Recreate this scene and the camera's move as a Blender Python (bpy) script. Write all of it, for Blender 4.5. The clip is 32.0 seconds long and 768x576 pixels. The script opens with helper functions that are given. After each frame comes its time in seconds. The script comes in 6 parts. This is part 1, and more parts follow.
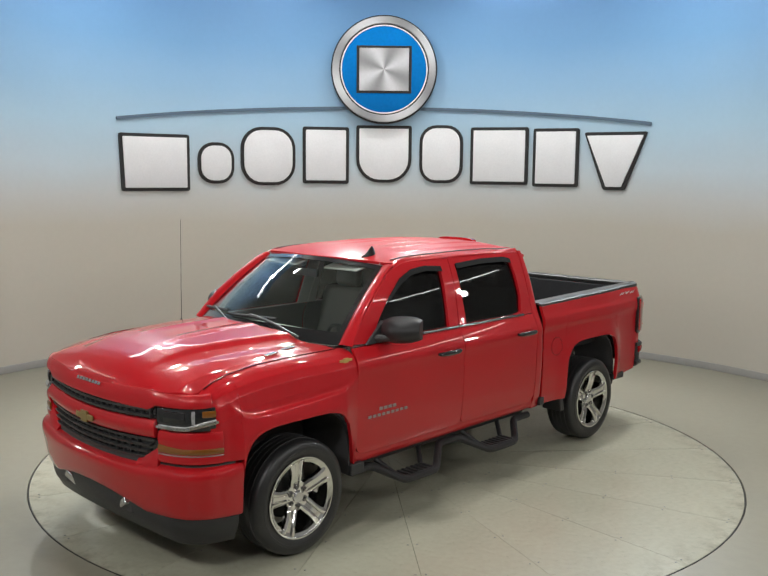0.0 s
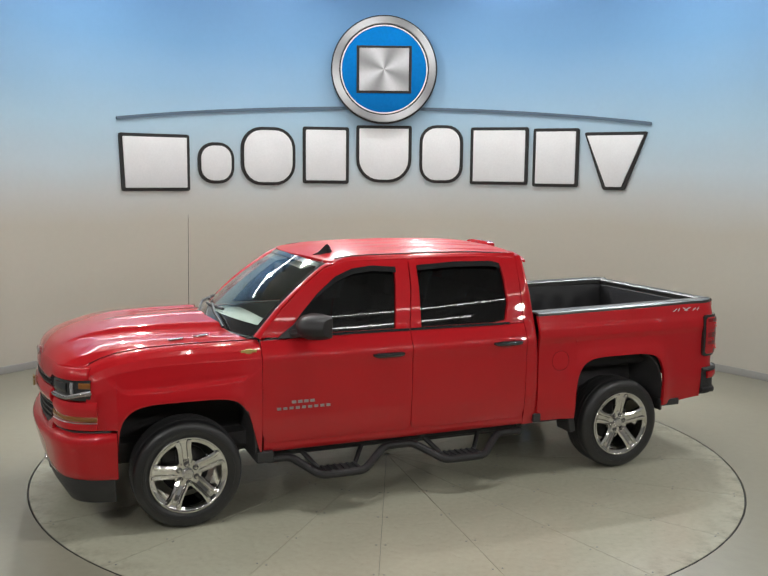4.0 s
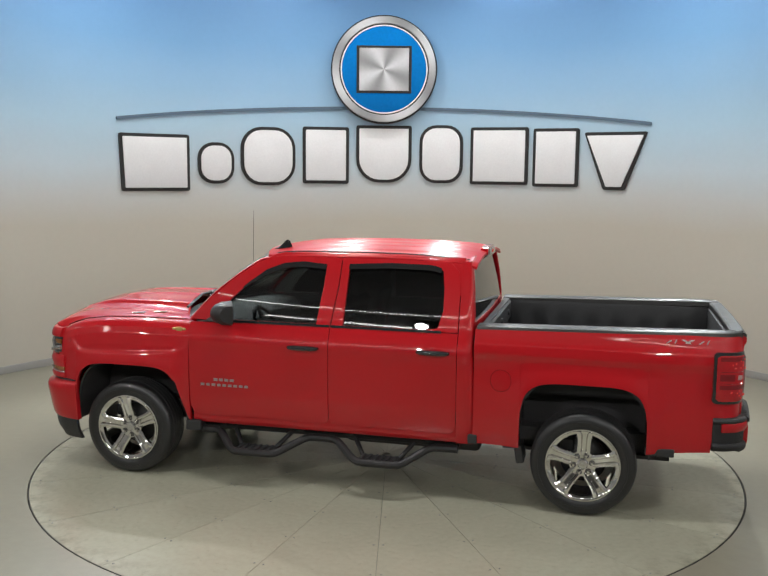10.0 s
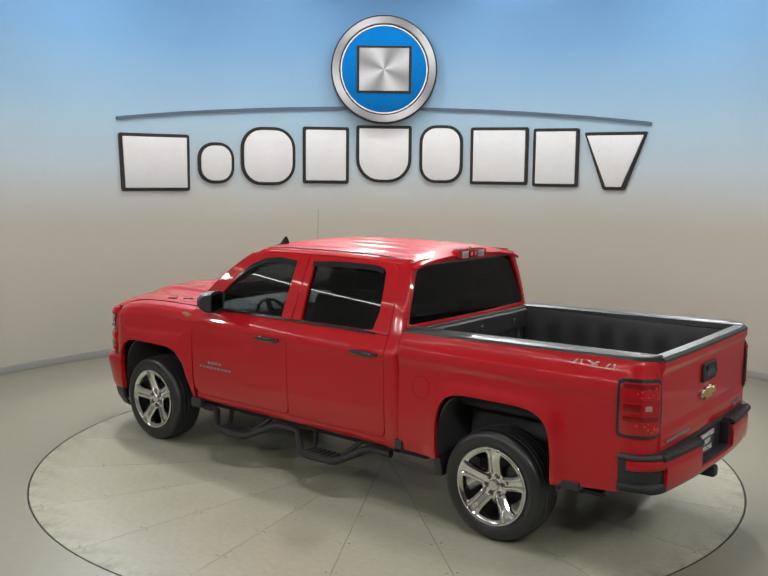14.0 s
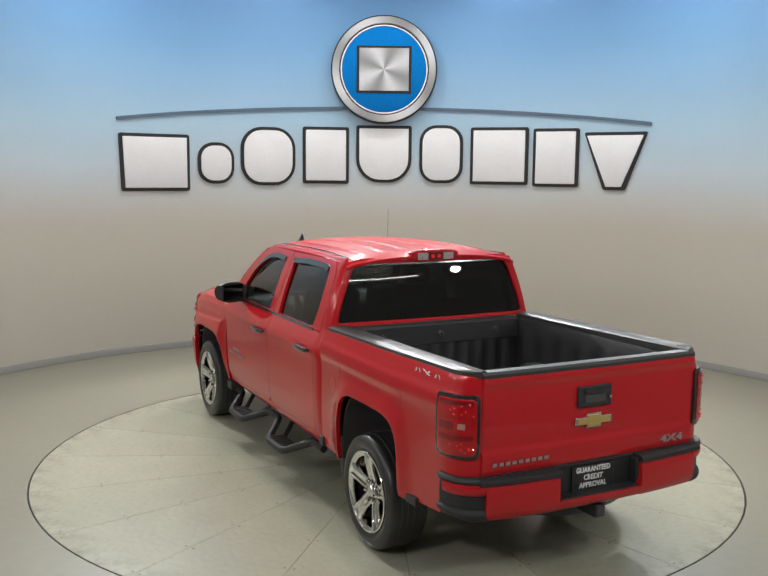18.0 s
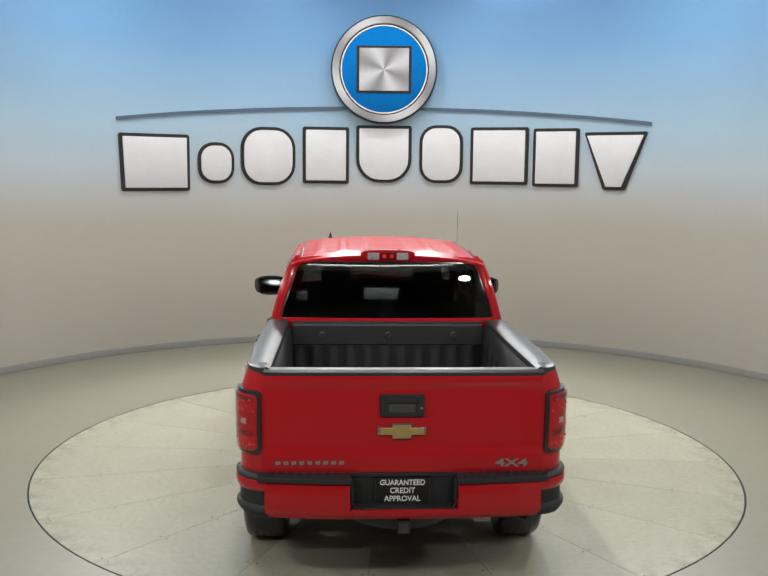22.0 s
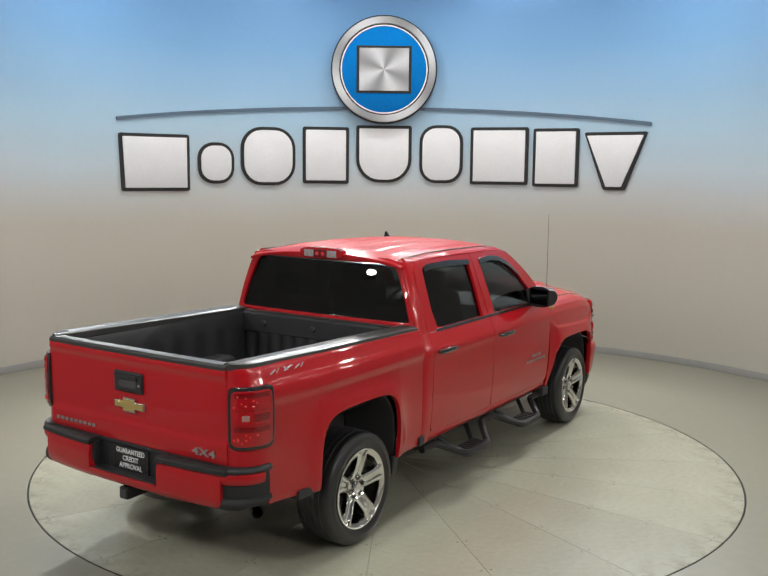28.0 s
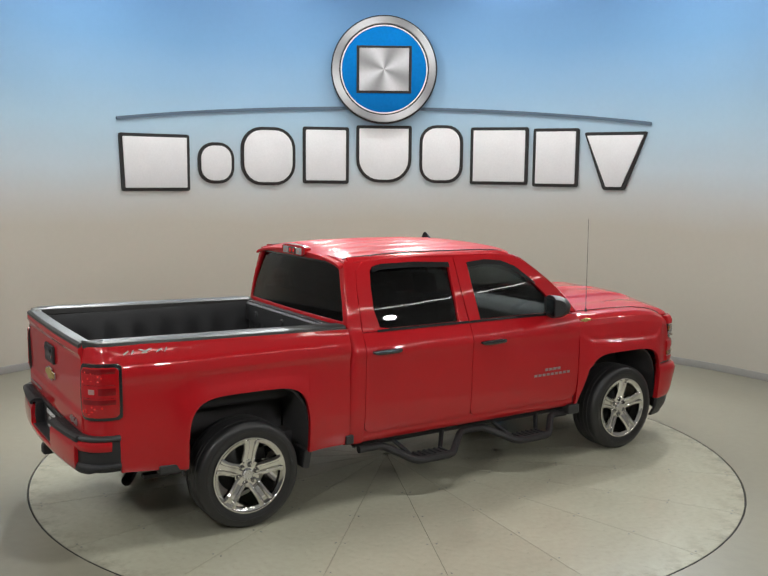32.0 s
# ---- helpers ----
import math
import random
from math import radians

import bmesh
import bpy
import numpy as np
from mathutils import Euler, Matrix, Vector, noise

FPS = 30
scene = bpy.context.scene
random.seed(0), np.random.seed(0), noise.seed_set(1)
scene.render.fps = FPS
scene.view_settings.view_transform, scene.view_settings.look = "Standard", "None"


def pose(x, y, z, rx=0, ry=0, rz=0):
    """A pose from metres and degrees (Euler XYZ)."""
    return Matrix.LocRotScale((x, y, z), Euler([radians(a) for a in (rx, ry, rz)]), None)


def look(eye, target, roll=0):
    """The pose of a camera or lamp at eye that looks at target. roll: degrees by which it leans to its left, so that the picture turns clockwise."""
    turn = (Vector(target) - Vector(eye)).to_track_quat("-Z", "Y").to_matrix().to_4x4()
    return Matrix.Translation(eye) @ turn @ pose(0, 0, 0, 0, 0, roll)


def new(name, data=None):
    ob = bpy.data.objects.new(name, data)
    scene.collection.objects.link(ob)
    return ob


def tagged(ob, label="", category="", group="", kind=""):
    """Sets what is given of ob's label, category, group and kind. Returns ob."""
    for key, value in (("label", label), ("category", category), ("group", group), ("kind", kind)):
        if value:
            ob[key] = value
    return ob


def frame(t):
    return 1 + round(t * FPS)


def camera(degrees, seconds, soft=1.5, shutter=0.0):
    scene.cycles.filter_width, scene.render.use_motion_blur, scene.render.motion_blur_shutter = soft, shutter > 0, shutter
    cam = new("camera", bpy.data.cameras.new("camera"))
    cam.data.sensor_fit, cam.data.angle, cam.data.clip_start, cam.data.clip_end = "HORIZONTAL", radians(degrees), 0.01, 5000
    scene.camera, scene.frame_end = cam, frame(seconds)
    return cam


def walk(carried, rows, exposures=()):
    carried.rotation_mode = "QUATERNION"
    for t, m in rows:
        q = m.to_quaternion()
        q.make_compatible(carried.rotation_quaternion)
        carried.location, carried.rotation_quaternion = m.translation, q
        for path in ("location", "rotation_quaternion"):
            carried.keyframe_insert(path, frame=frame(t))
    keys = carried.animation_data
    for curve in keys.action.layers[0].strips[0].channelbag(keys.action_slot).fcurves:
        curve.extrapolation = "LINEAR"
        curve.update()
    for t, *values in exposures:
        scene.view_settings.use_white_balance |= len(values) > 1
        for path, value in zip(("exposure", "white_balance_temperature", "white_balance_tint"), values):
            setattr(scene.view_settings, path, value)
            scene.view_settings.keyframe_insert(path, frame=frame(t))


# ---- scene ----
# The fixed lens in the booth's doorway.
cam = camera(46.2, 32.0)
EYE = Vector((0.0, -7.732, 2.484))
AIM = EYE + Vector((-0.00484 * 0.9917, 0.99999 * 0.9917, -0.12853))
walk(cam, [(0.0, look(EYE, AIM, 0.575)), (32.0, look(EYE, AIM, 0.575))])

# ---- light ----
world = bpy.data.worlds.new("booth_dark")
world.use_nodes = True
scene.world = world
world.node_tree.nodes["Background"].inputs[0].default_value = (0.9, 0.95, 1.0, 1)
world.node_tree.nodes["Background"].inputs[1].default_value = 0.02
scene.view_settings.exposure = 0.31

WALL_R, WALL_H, TABLE_R = 5.5, 5.7, 2.962
# lamps assumed under the unseen ceiling, a ring of spot lamps on the doorway's half of the wall, and strong beams on
# the far half, set high to stay out of the camera's view
# Ceiling lamps at 15, 345, 47 and 313 degrees are added to brighten the far wall.
LAMPS = [(math.sin(radians(a)) * r, math.cos(radians(a)) * r, p) for a, r, p in
         ((15, 4.1, 0.46), (345, 4.1, 0.46), (47, 4.2, 0.64), (313, 4.2, 0.64), (40, 1.9, 0.28), (320, 1.9, 0.36), (160, 1.9, 0.58), (200, 1.9, 0.68))]
WALL_LAMPS = [(math.sin(radians(a)) * 5.3, math.cos(radians(a)) * 5.3, z, watts) for a, z, watts in
              ((161.5, 2.72, 18), (-161.5, 2.72, 22), (123, 2.75, 20), (-123, 2.75, 22), (88, 2.78, 12), (-90, 2.75, 14),
               (46, 4.90, 450), (-46, 4.90, 500), (9, 5.12, 430), (-9, 5.12, 450))]
LAMP_Z, LAMP_W = 5.55, 60.0
for lx, ly, lz, watts, size, aim in [(x, y, LAMP_Z - 0.03, LAMP_W * p, 0.14, (x * 0.85, y * 0.85, 0.5)) for x, y, p in LAMPS] + [(*spot, 0.16, (0, 0, 0.9)) for spot in WALL_LAMPS]:
    lamp = bpy.data.lights.new("booth_lamp", "SPOT" if watts > 100 else "AREA")
    lamp.energy, lamp.color = watts, (0.985, 1.0, 0.985)
    if lamp.type == "SPOT":
        lamp.spot_size, lamp.spot_blend, lamp.shadow_soft_size = radians(96), 0.7, size / 2
    else:
        lamp.shape, lamp.size = "DISK", size
    new("booth_lamp", lamp).matrix_world = look((lx, ly, lz), aim)


# ---- materials ----
def mat(name, color, rough=0.5, metal=0.0, var=0.06, scale=6.0, bump=0.0, bump_scale=120.0, coat=0.0, spec=0.5):
    """A surface with two scales of tone and a fine relief."""
    m = bpy.data.materials.new(name)
    m.use_nodes = True
    n, l = m.node_tree.nodes, m.node_tree.links
    b = n["Principled BSDF"]
    b.inputs["Roughness"].default_value, b.inputs["Metallic"].default_value = rough, metal
    b.inputs["Specular IOR Level"].default_value = spec
    b.inputs["Coat Weight"].default_value, b.inputs["Coat Roughness"].default_value = coat, 0.035
    co = n.new("ShaderNodeTexCoord")
    big, small = n.new("ShaderNodeTexNoise"), n.new("ShaderNodeTexNoise")
    for t, s, d in ((big, scale, 4), (small, scale * 14, 3)):
        t.inputs["Scale"].default_value, t.inputs["Detail"].default_value = s, d
        l.new(co.outputs["Object"], t.inputs["Vector"])
    add = n.new("ShaderNodeMath")
    add.operation = "ADD"
    l.new(big.outputs["Fac"], add.inputs[0]), l.new(small.outputs["Fac"], add.inputs[1])
    rng = n.new("ShaderNodeMapRange")
    rng.inputs["From Min"].default_value, rng.inputs["From Max"].default_value = 0.6, 1.4
    rng.inputs["To Min"].default_value, rng.inputs["To Max"].default_value = 1 - var, 1 + var
    l.new(add.outputs[0], rng.inputs["Value"])
    mix = n.new("ShaderNodeVectorMath")
    mix.operation = "SCALE"
    mix.inputs[0].default_value = color[:3]
    l.new(rng.outputs["Result"], mix.inputs["Scale"])
    l.new(mix.outputs["Vector"], b.inputs["Base Color"])
    rr = n.new("ShaderNodeMapRange")
    rr.inputs["To Min"].default_value, rr.inputs["To Max"].default_value = max(rough - 0.05, 0.01), min(rough + 0.06, 1)
    l.new(big.outputs["Fac"], rr.inputs["Value"]), l.new(rr.outputs["Result"], b.inputs["Roughness"])
    if bump:
        fine, bp = n.new("ShaderNodeTexNoise"), n.new("ShaderNodeBump")
        fine.inputs["Scale"].default_value, bp.inputs["Strength"].default_value, bp.inputs["Distance"].default_value = bump_scale, bump, 0.004
        l.new(co.outputs["Object"], fine.inputs["Vector"])
        l.new(fine.outputs["Fac"], bp.inputs["Height"]), l.new(bp.outputs["Normal"], b.inputs["Normal"])
    return m


def glass(name, tint, rough=0.0, gloss=(1.0, 1.0, 1.0)):
    """A thin tinted pane: it lets light through by its tint and mirrors more at a glance."""
    m = bpy.data.materials.new(name)
    m.use_nodes = True
    n, l = m.node_tree.nodes, m.node_tree.links
    n.remove(n["Principled BSDF"])
    tr, gl, fr, mx = n.new("ShaderNodeBsdfTransparent"), n.new("ShaderNodeBsdfGlossy"), n.new("ShaderNodeMath"), n.new("ShaderNodeMixShader")
    face, power = n.new("ShaderNodeLayerWeight"), n.new("ShaderNodeMath")
    tr.inputs["Color"].default_value = (*tint, 1)
    gl.inputs["Roughness"].default_value = rough
    gl.inputs["Color"].default_value = (*gloss, 1)
    face.inputs["Blend"].default_value = 0.5
    power.operation, power.inputs[1].default_value = "POWER", 5.0
    fr.operation, fr.inputs[1].default_value, fr.inputs[2].default_value = "MULTIPLY_ADD", 0.957, 0.043
    l.new(face.outputs["Facing"], power.inputs[0]), l.new(power.outputs[0], fr.inputs[0])
    l.new(fr.outputs[0], mx.inputs[0]), l.new(tr.outputs[0], mx.inputs[1]), l.new(gl.outputs[0], mx.inputs[2])
    l.new(mx.outputs[0], n["Material Output"].inputs["Surface"])
    return m


def lit(name, color, strength):
    m = bpy.data.materials.new(name)
    m.use_nodes = True
    b = m.node_tree.nodes["Principled BSDF"]
    b.inputs["Base Color"].default_value = (*color, 1)
    b.inputs["Emission Color"].default_value, b.inputs["Emission Strength"].default_value = (*color, 1), strength
    return m


RED = mat("red_paint", (0.45, 0.011, 0.016), 0.34, 0.0, 0.03, 3.0, coat=1.0, spec=0.03)
# Roof copy of the red: a rougher, weaker coat blurs its reflections and glare.
DULL_RED = mat("red_paint_dull_coat", (0.44, 0.011, 0.016), 0.36, 0.0, 0.05, 3.0, coat=1.0, spec=0.03)
DULL_RED.node_tree.nodes["Principled BSDF"].inputs["Coat Roughness"].default_value = 0.15
DULL_RED.node_tree.nodes["Principled BSDF"].inputs["Coat Weight"].default_value = 0.3
DARK_MIRROR = mat("mirror_glass", (0.09, 0.09, 0.095), 0.03, 1.0, 0.03, 8)
LETTER = mat("letter_silver", (0.42, 0.37, 0.37), 0.3, 0.6, 0.15, 30)
CARD = mat("door_card_grey", (0.19, 0.19, 0.183), 0.75, 0, 0.1, 12, 0.3, 300)
DASH = mat("dashboard_pale_grey", (0.52, 0.57, 0.52), 0.6, 0, 0.1, 10, 0.3, 260)
DECAL = mat("decal_silver", (0.68, 0.64, 0.64), 0.35, 0.2, 0.1, 30)
# Darker copy of the badge gold, its dimmer light put into the colour.
SHADED_GOLD = mat("shaded_gold_badge", (0.34, 0.25, 0.10), 0.35, 0.6, 0.1, 30)
RED_GLOW = mat("bright_red_reflector", (0.80, 0.02, 0.02), 0.15, 0.0, 0.2, 30, coat=1)
DARK_RED = mat("dark_red_rib", (0.10, 0.003, 0.005), 0.2, 0, 0.1, 20, coat=1)
BLACK = mat("black_plastic", (0.028, 0.028, 0.029), 0.48, 0, 0.15, 9, 0.25, 400)
GLOSS_BLACK = mat("gloss_black", (0.017, 0.017, 0.018), 0.14, 0, 0.1, 6, coat=0.6)
LINER = mat("bed_liner", (0.017, 0.0168, 0.0185), 0.58, 0, 0.2, 12, 0.5, 260)
STEP = mat("step_black", (0.014, 0.013, 0.014), 0.5, 0, 0.15, 9, 0.2, 300)
RAIL = mat("rail_cap_plastic", (0.032, 0.031, 0.030), 0.37, 0, 0.12, 10, 0.04, 300)
RUBBER = mat("tyre_rubber", (0.016, 0.016, 0.017), 0.40, 0, 0.12, 14, 0.02, 200, coat=0.25)
CHROME = mat("chrome", (0.74, 0.735, 0.72), 0.05, 1.0, 0.03, 8)
SILVER = mat("silver_badge", (0.66, 0.66, 0.67), 0.22, 1.0, 0.05, 30)
GOLD = mat("gold_badge", (0.64, 0.47, 0.17), 0.32, 0.6, 0.08, 30)
DARK = mat("underbody_black", (0.055, 0.052, 0.053), 0.75, 0, 0.25, 7, 0.3, 80)
STEEL = mat("brake_steel", (0.045, 0.044, 0.043), 0.45, 0.8, 0.12, 18)
CLOTH = mat("seat_cloth", (0.15, 0.15, 0.14), 0.85, 0, 0.15, 20, 0.4, 300)
TRIM_GREY = mat("interior_grey", (0.50, 0.50, 0.47), 0.7, 0, 0.1, 12, 0.3, 300)
AMBER = mat("amber_lens", (0.21, 0.072, 0.010), 0.12, 0, 0.08, 20, coat=1)
LENS_BAND = mat("deep_red_lens", (0.20, 0.002, 0.005), 0.08, 0.0, 0.2, 16, 0.3, 60, coat=1)
RED_LENS = mat("red_lens", (0.40, 0.004, 0.008), 0.10, 0.0, 0.18, 16, 0.35, 60, coat=1)
GREY_LENS = mat("grey_clear_lens", (0.40, 0.39, 0.40), 0.10, 0.3, 0.45, 60, 0.8, 90, coat=1)
REVERSE_LENS = mat("reverse_lens", (0.46, 0.24, 0.22), 0.10, 0.1, 0.35, 40, 0.8, 90, coat=1)
WHITE = mat("white_print", (0.80, 0.80, 0.80), 0.5, 0, 0.03, 20)
PLATE = mat("plate_black", (0.010, 0.010, 0.011), 0.35, 0, 0.1, 20)
TINT = glass("tinted_glass", (0.28, 0.29, 0.30))
REAR_TINT = glass("rear_tinted_glass", (0.24, 0.245, 0.25))
CLEAR = glass("windscreen_glass", (0.90, 0.945, 0.92))
FLOOR = mat("floor_coating", (0.258, 0.244, 0.188), 0.33, 0, 0.07, 0.9, 0.12, 60)
PANEL = mat("turntable_coating", (0.400, 0.388, 0.302), 0.24, 0, 0.08, 1.6, 0.12, 60)
SCREW = mat("screw_steel", (0.20, 0.195, 0.18), 0.4, 0.5, 0.2, 30)
JOINT = mat("joint_grey", (0.17, 0.166, 0.15), 0.7, 0, 0.2, 8)
SEAM = mat("seam_dark", (0.03, 0.03, 0.028), 0.7, 0, 0.2, 8)
SKIRT = mat("grey_skirting", (0.27, 0.265, 0.25), 0.5, 0, 0.06, 3)
# Unseen ceiling and doorway walls, greyed to cut bounced light.
CEIL = mat("ceiling_grey", (0.20, 0.198, 0.19), 0.8, 0, 0.03, 2)
DOOR_WALL = mat("doorway_paint", (0.17, 0.165, 0.155), 0.7, 0, 0.04, 2)
BULB = lit("lamp_glow", (1.0, 0.96, 0.88), 6.0)
STRIP = lit("strip_glow", (1.0, 0.97, 0.92), 14.0)
# Colours of the overlay logo.
LOGO_WHITE = mat("logo_white", (0.90, 0.90, 0.915), 0.4, 0, 0.05, 3)
LOGO_EDGE = mat("logo_black", (0.012, 0.012, 0.012), 0.5, 0, 0.1, 6)
LOGO_BLUE = mat("logo_blue", (0.0, 0.21, 0.62), 0.6, 0, 0.12, 2, spec=0.1)
LOGO_RING = mat("logo_metal_sheen", (0.46, 0.46, 0.47), 0.35, 0.5, 0.06, 2)
LOGO_LINE = mat("logo_slate", (0.09, 0.14, 0.20), 0.5, 0, 0.05, 6)


def add_grime(m, r0, r1, amount):
    """Smudges that gather towards a rim between two radii, broken up by noise, and faint scuffs everywhere."""
    n, l = m.node_tree.nodes, m.node_tree.links
    b = n["Principled BSDF"]
    old = b.inputs["Base Color"].links[0].from_socket
    ln, flat = n.new("ShaderNodeVectorMath"), n.new("ShaderNodeVectorMath")
    flat.operation, flat.inputs[1].default_value = "MULTIPLY", (1, 1, 0)
    tex = n.new("ShaderNodeTexCoord")
    ln.operation = "LENGTH"
    l.new(tex.outputs["Object"], flat.inputs[0]), l.new(flat.outputs["Vector"], ln.inputs[0])
    rng, noise_, mul, scuff, sm = n.new("ShaderNodeMapRange"), n.new("ShaderNodeTexNoise"), n.new("ShaderNodeMath"), n.new("ShaderNodeTexNoise"), n.new("ShaderNodeMapRange")
    rng.inputs["From Min"].default_value, rng.inputs["From Max"].default_value = r0, r1
    l.new(ln.outputs["Value"], rng.inputs["Value"])
    noise_.inputs["Scale"].default_value, noise_.inputs["Detail"].default_value, noise_.inputs["Roughness"].default_value = 7.0, 6, 0.7
    l.new(tex.outputs["Object"], noise_.inputs["Vector"])
    mul.operation = "MULTIPLY"
    cut = n.new("ShaderNodeMapRange")
    cut.inputs["From Min"].default_value, cut.inputs["From Max"].default_value = 0.45, 0.75
    l.new(noise_.outputs["Fac"], cut.inputs["Value"])
    l.new(rng.outputs["Result"], mul.inputs[0]), l.new(cut.outputs["Result"], mul.inputs[1])
    scuff.inputs["Scale"].default_value, scuff.inputs["Detail"].default_value = 22.0, 5
    l.new(tex.outputs["Object"], scuff.inputs["Vector"])
    sm.inputs["From Min"].default_value, sm.inputs["From Max"].default_value = 0.60, 0.78
    sm.inputs["To Max"].default_value = 0.16
    l.new(scuff.outputs["Fac"], sm.inputs["Value"])
    tot = n.new("ShaderNodeMath")
    tot.operation = "MULTIPLY_ADD"
    tot.inputs[1].default_value = amount
    l.new(mul.outputs[0], tot.inputs[0]), l.new(sm.outputs["Result"], tot.inputs[2])
    mix = n.new("ShaderNodeMix")
    mix.data_type = "RGBA"
    mix.inputs[7].default_value = (0.06, 0.058, 0.052, 1)
    l.new(tot.outputs[0], mix.inputs[0]), l.new(old, mix.inputs[6]), l.new(mix.outputs[2], b.inputs["Base Color"])


add_grime(PANEL, 2.66, 2.96, 0.5)


def vary(m, amount):
    """Each piece a little lighter or darker than the next."""
    n, l = m.node_tree.nodes, m.node_tree.links
    b = n["Principled BSDF"]
    old = b.inputs["Base Color"].links[0].from_socket
    info, rng, mul = n.new("ShaderNodeObjectInfo"), n.new("ShaderNodeMapRange"), n.new("ShaderNodeVectorMath")
    rng.inputs["To Min"].default_value, rng.inputs["To Max"].default_value = 1 - amount, 1 + amount
    mul.operation = "SCALE"
    l.new(info.outputs["Random"], rng.inputs["Value"]), l.new(old, mul.inputs[0])
    l.new(rng.outputs["Result"], mul.inputs["Scale"]), l.new(mul.outputs["Vector"], b.inputs["Base Color"])


vary(PANEL, 0.05)


def logo_fade(m, z0, z1, low):
    """Shading put into the logo's colour: a fade from the given tone at the foot to the full colour at the head."""
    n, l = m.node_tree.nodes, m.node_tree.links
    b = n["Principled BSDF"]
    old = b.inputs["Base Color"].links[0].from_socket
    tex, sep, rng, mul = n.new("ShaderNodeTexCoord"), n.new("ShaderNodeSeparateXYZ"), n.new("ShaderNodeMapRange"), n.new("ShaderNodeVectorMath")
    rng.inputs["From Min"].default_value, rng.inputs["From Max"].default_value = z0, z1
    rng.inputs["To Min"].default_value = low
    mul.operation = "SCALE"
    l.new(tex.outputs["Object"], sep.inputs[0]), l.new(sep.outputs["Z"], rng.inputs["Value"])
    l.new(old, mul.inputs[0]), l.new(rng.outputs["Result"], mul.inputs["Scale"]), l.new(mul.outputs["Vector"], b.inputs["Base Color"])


logo_fade(LOGO_WHITE, 2.25, 2.95, 0.66)
logo_fade(LOGO_BLUE, 3.3, 4.4, 0.6)


def drawn_sheen(m, cx, cz):
    """Metal sheen put into the colour: light and dark sectors round a centre."""
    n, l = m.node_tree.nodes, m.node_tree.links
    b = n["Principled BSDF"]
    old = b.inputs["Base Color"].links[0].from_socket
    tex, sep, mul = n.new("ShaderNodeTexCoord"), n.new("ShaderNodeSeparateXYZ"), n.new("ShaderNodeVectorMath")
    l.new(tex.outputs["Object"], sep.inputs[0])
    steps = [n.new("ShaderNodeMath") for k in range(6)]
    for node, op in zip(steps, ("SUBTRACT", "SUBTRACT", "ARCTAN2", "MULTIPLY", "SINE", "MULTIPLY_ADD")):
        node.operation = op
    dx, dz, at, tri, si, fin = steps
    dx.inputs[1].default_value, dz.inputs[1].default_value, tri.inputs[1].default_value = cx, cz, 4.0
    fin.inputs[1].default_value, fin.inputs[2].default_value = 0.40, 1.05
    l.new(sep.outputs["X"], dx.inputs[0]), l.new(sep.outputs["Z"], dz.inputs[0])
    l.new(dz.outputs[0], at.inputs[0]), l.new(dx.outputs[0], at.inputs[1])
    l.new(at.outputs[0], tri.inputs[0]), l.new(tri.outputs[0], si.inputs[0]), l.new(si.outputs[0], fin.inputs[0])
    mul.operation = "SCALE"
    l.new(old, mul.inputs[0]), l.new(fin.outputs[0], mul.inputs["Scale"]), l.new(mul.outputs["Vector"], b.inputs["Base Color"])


drawn_sheen(LOGO_RING, -0.094, 3.915)


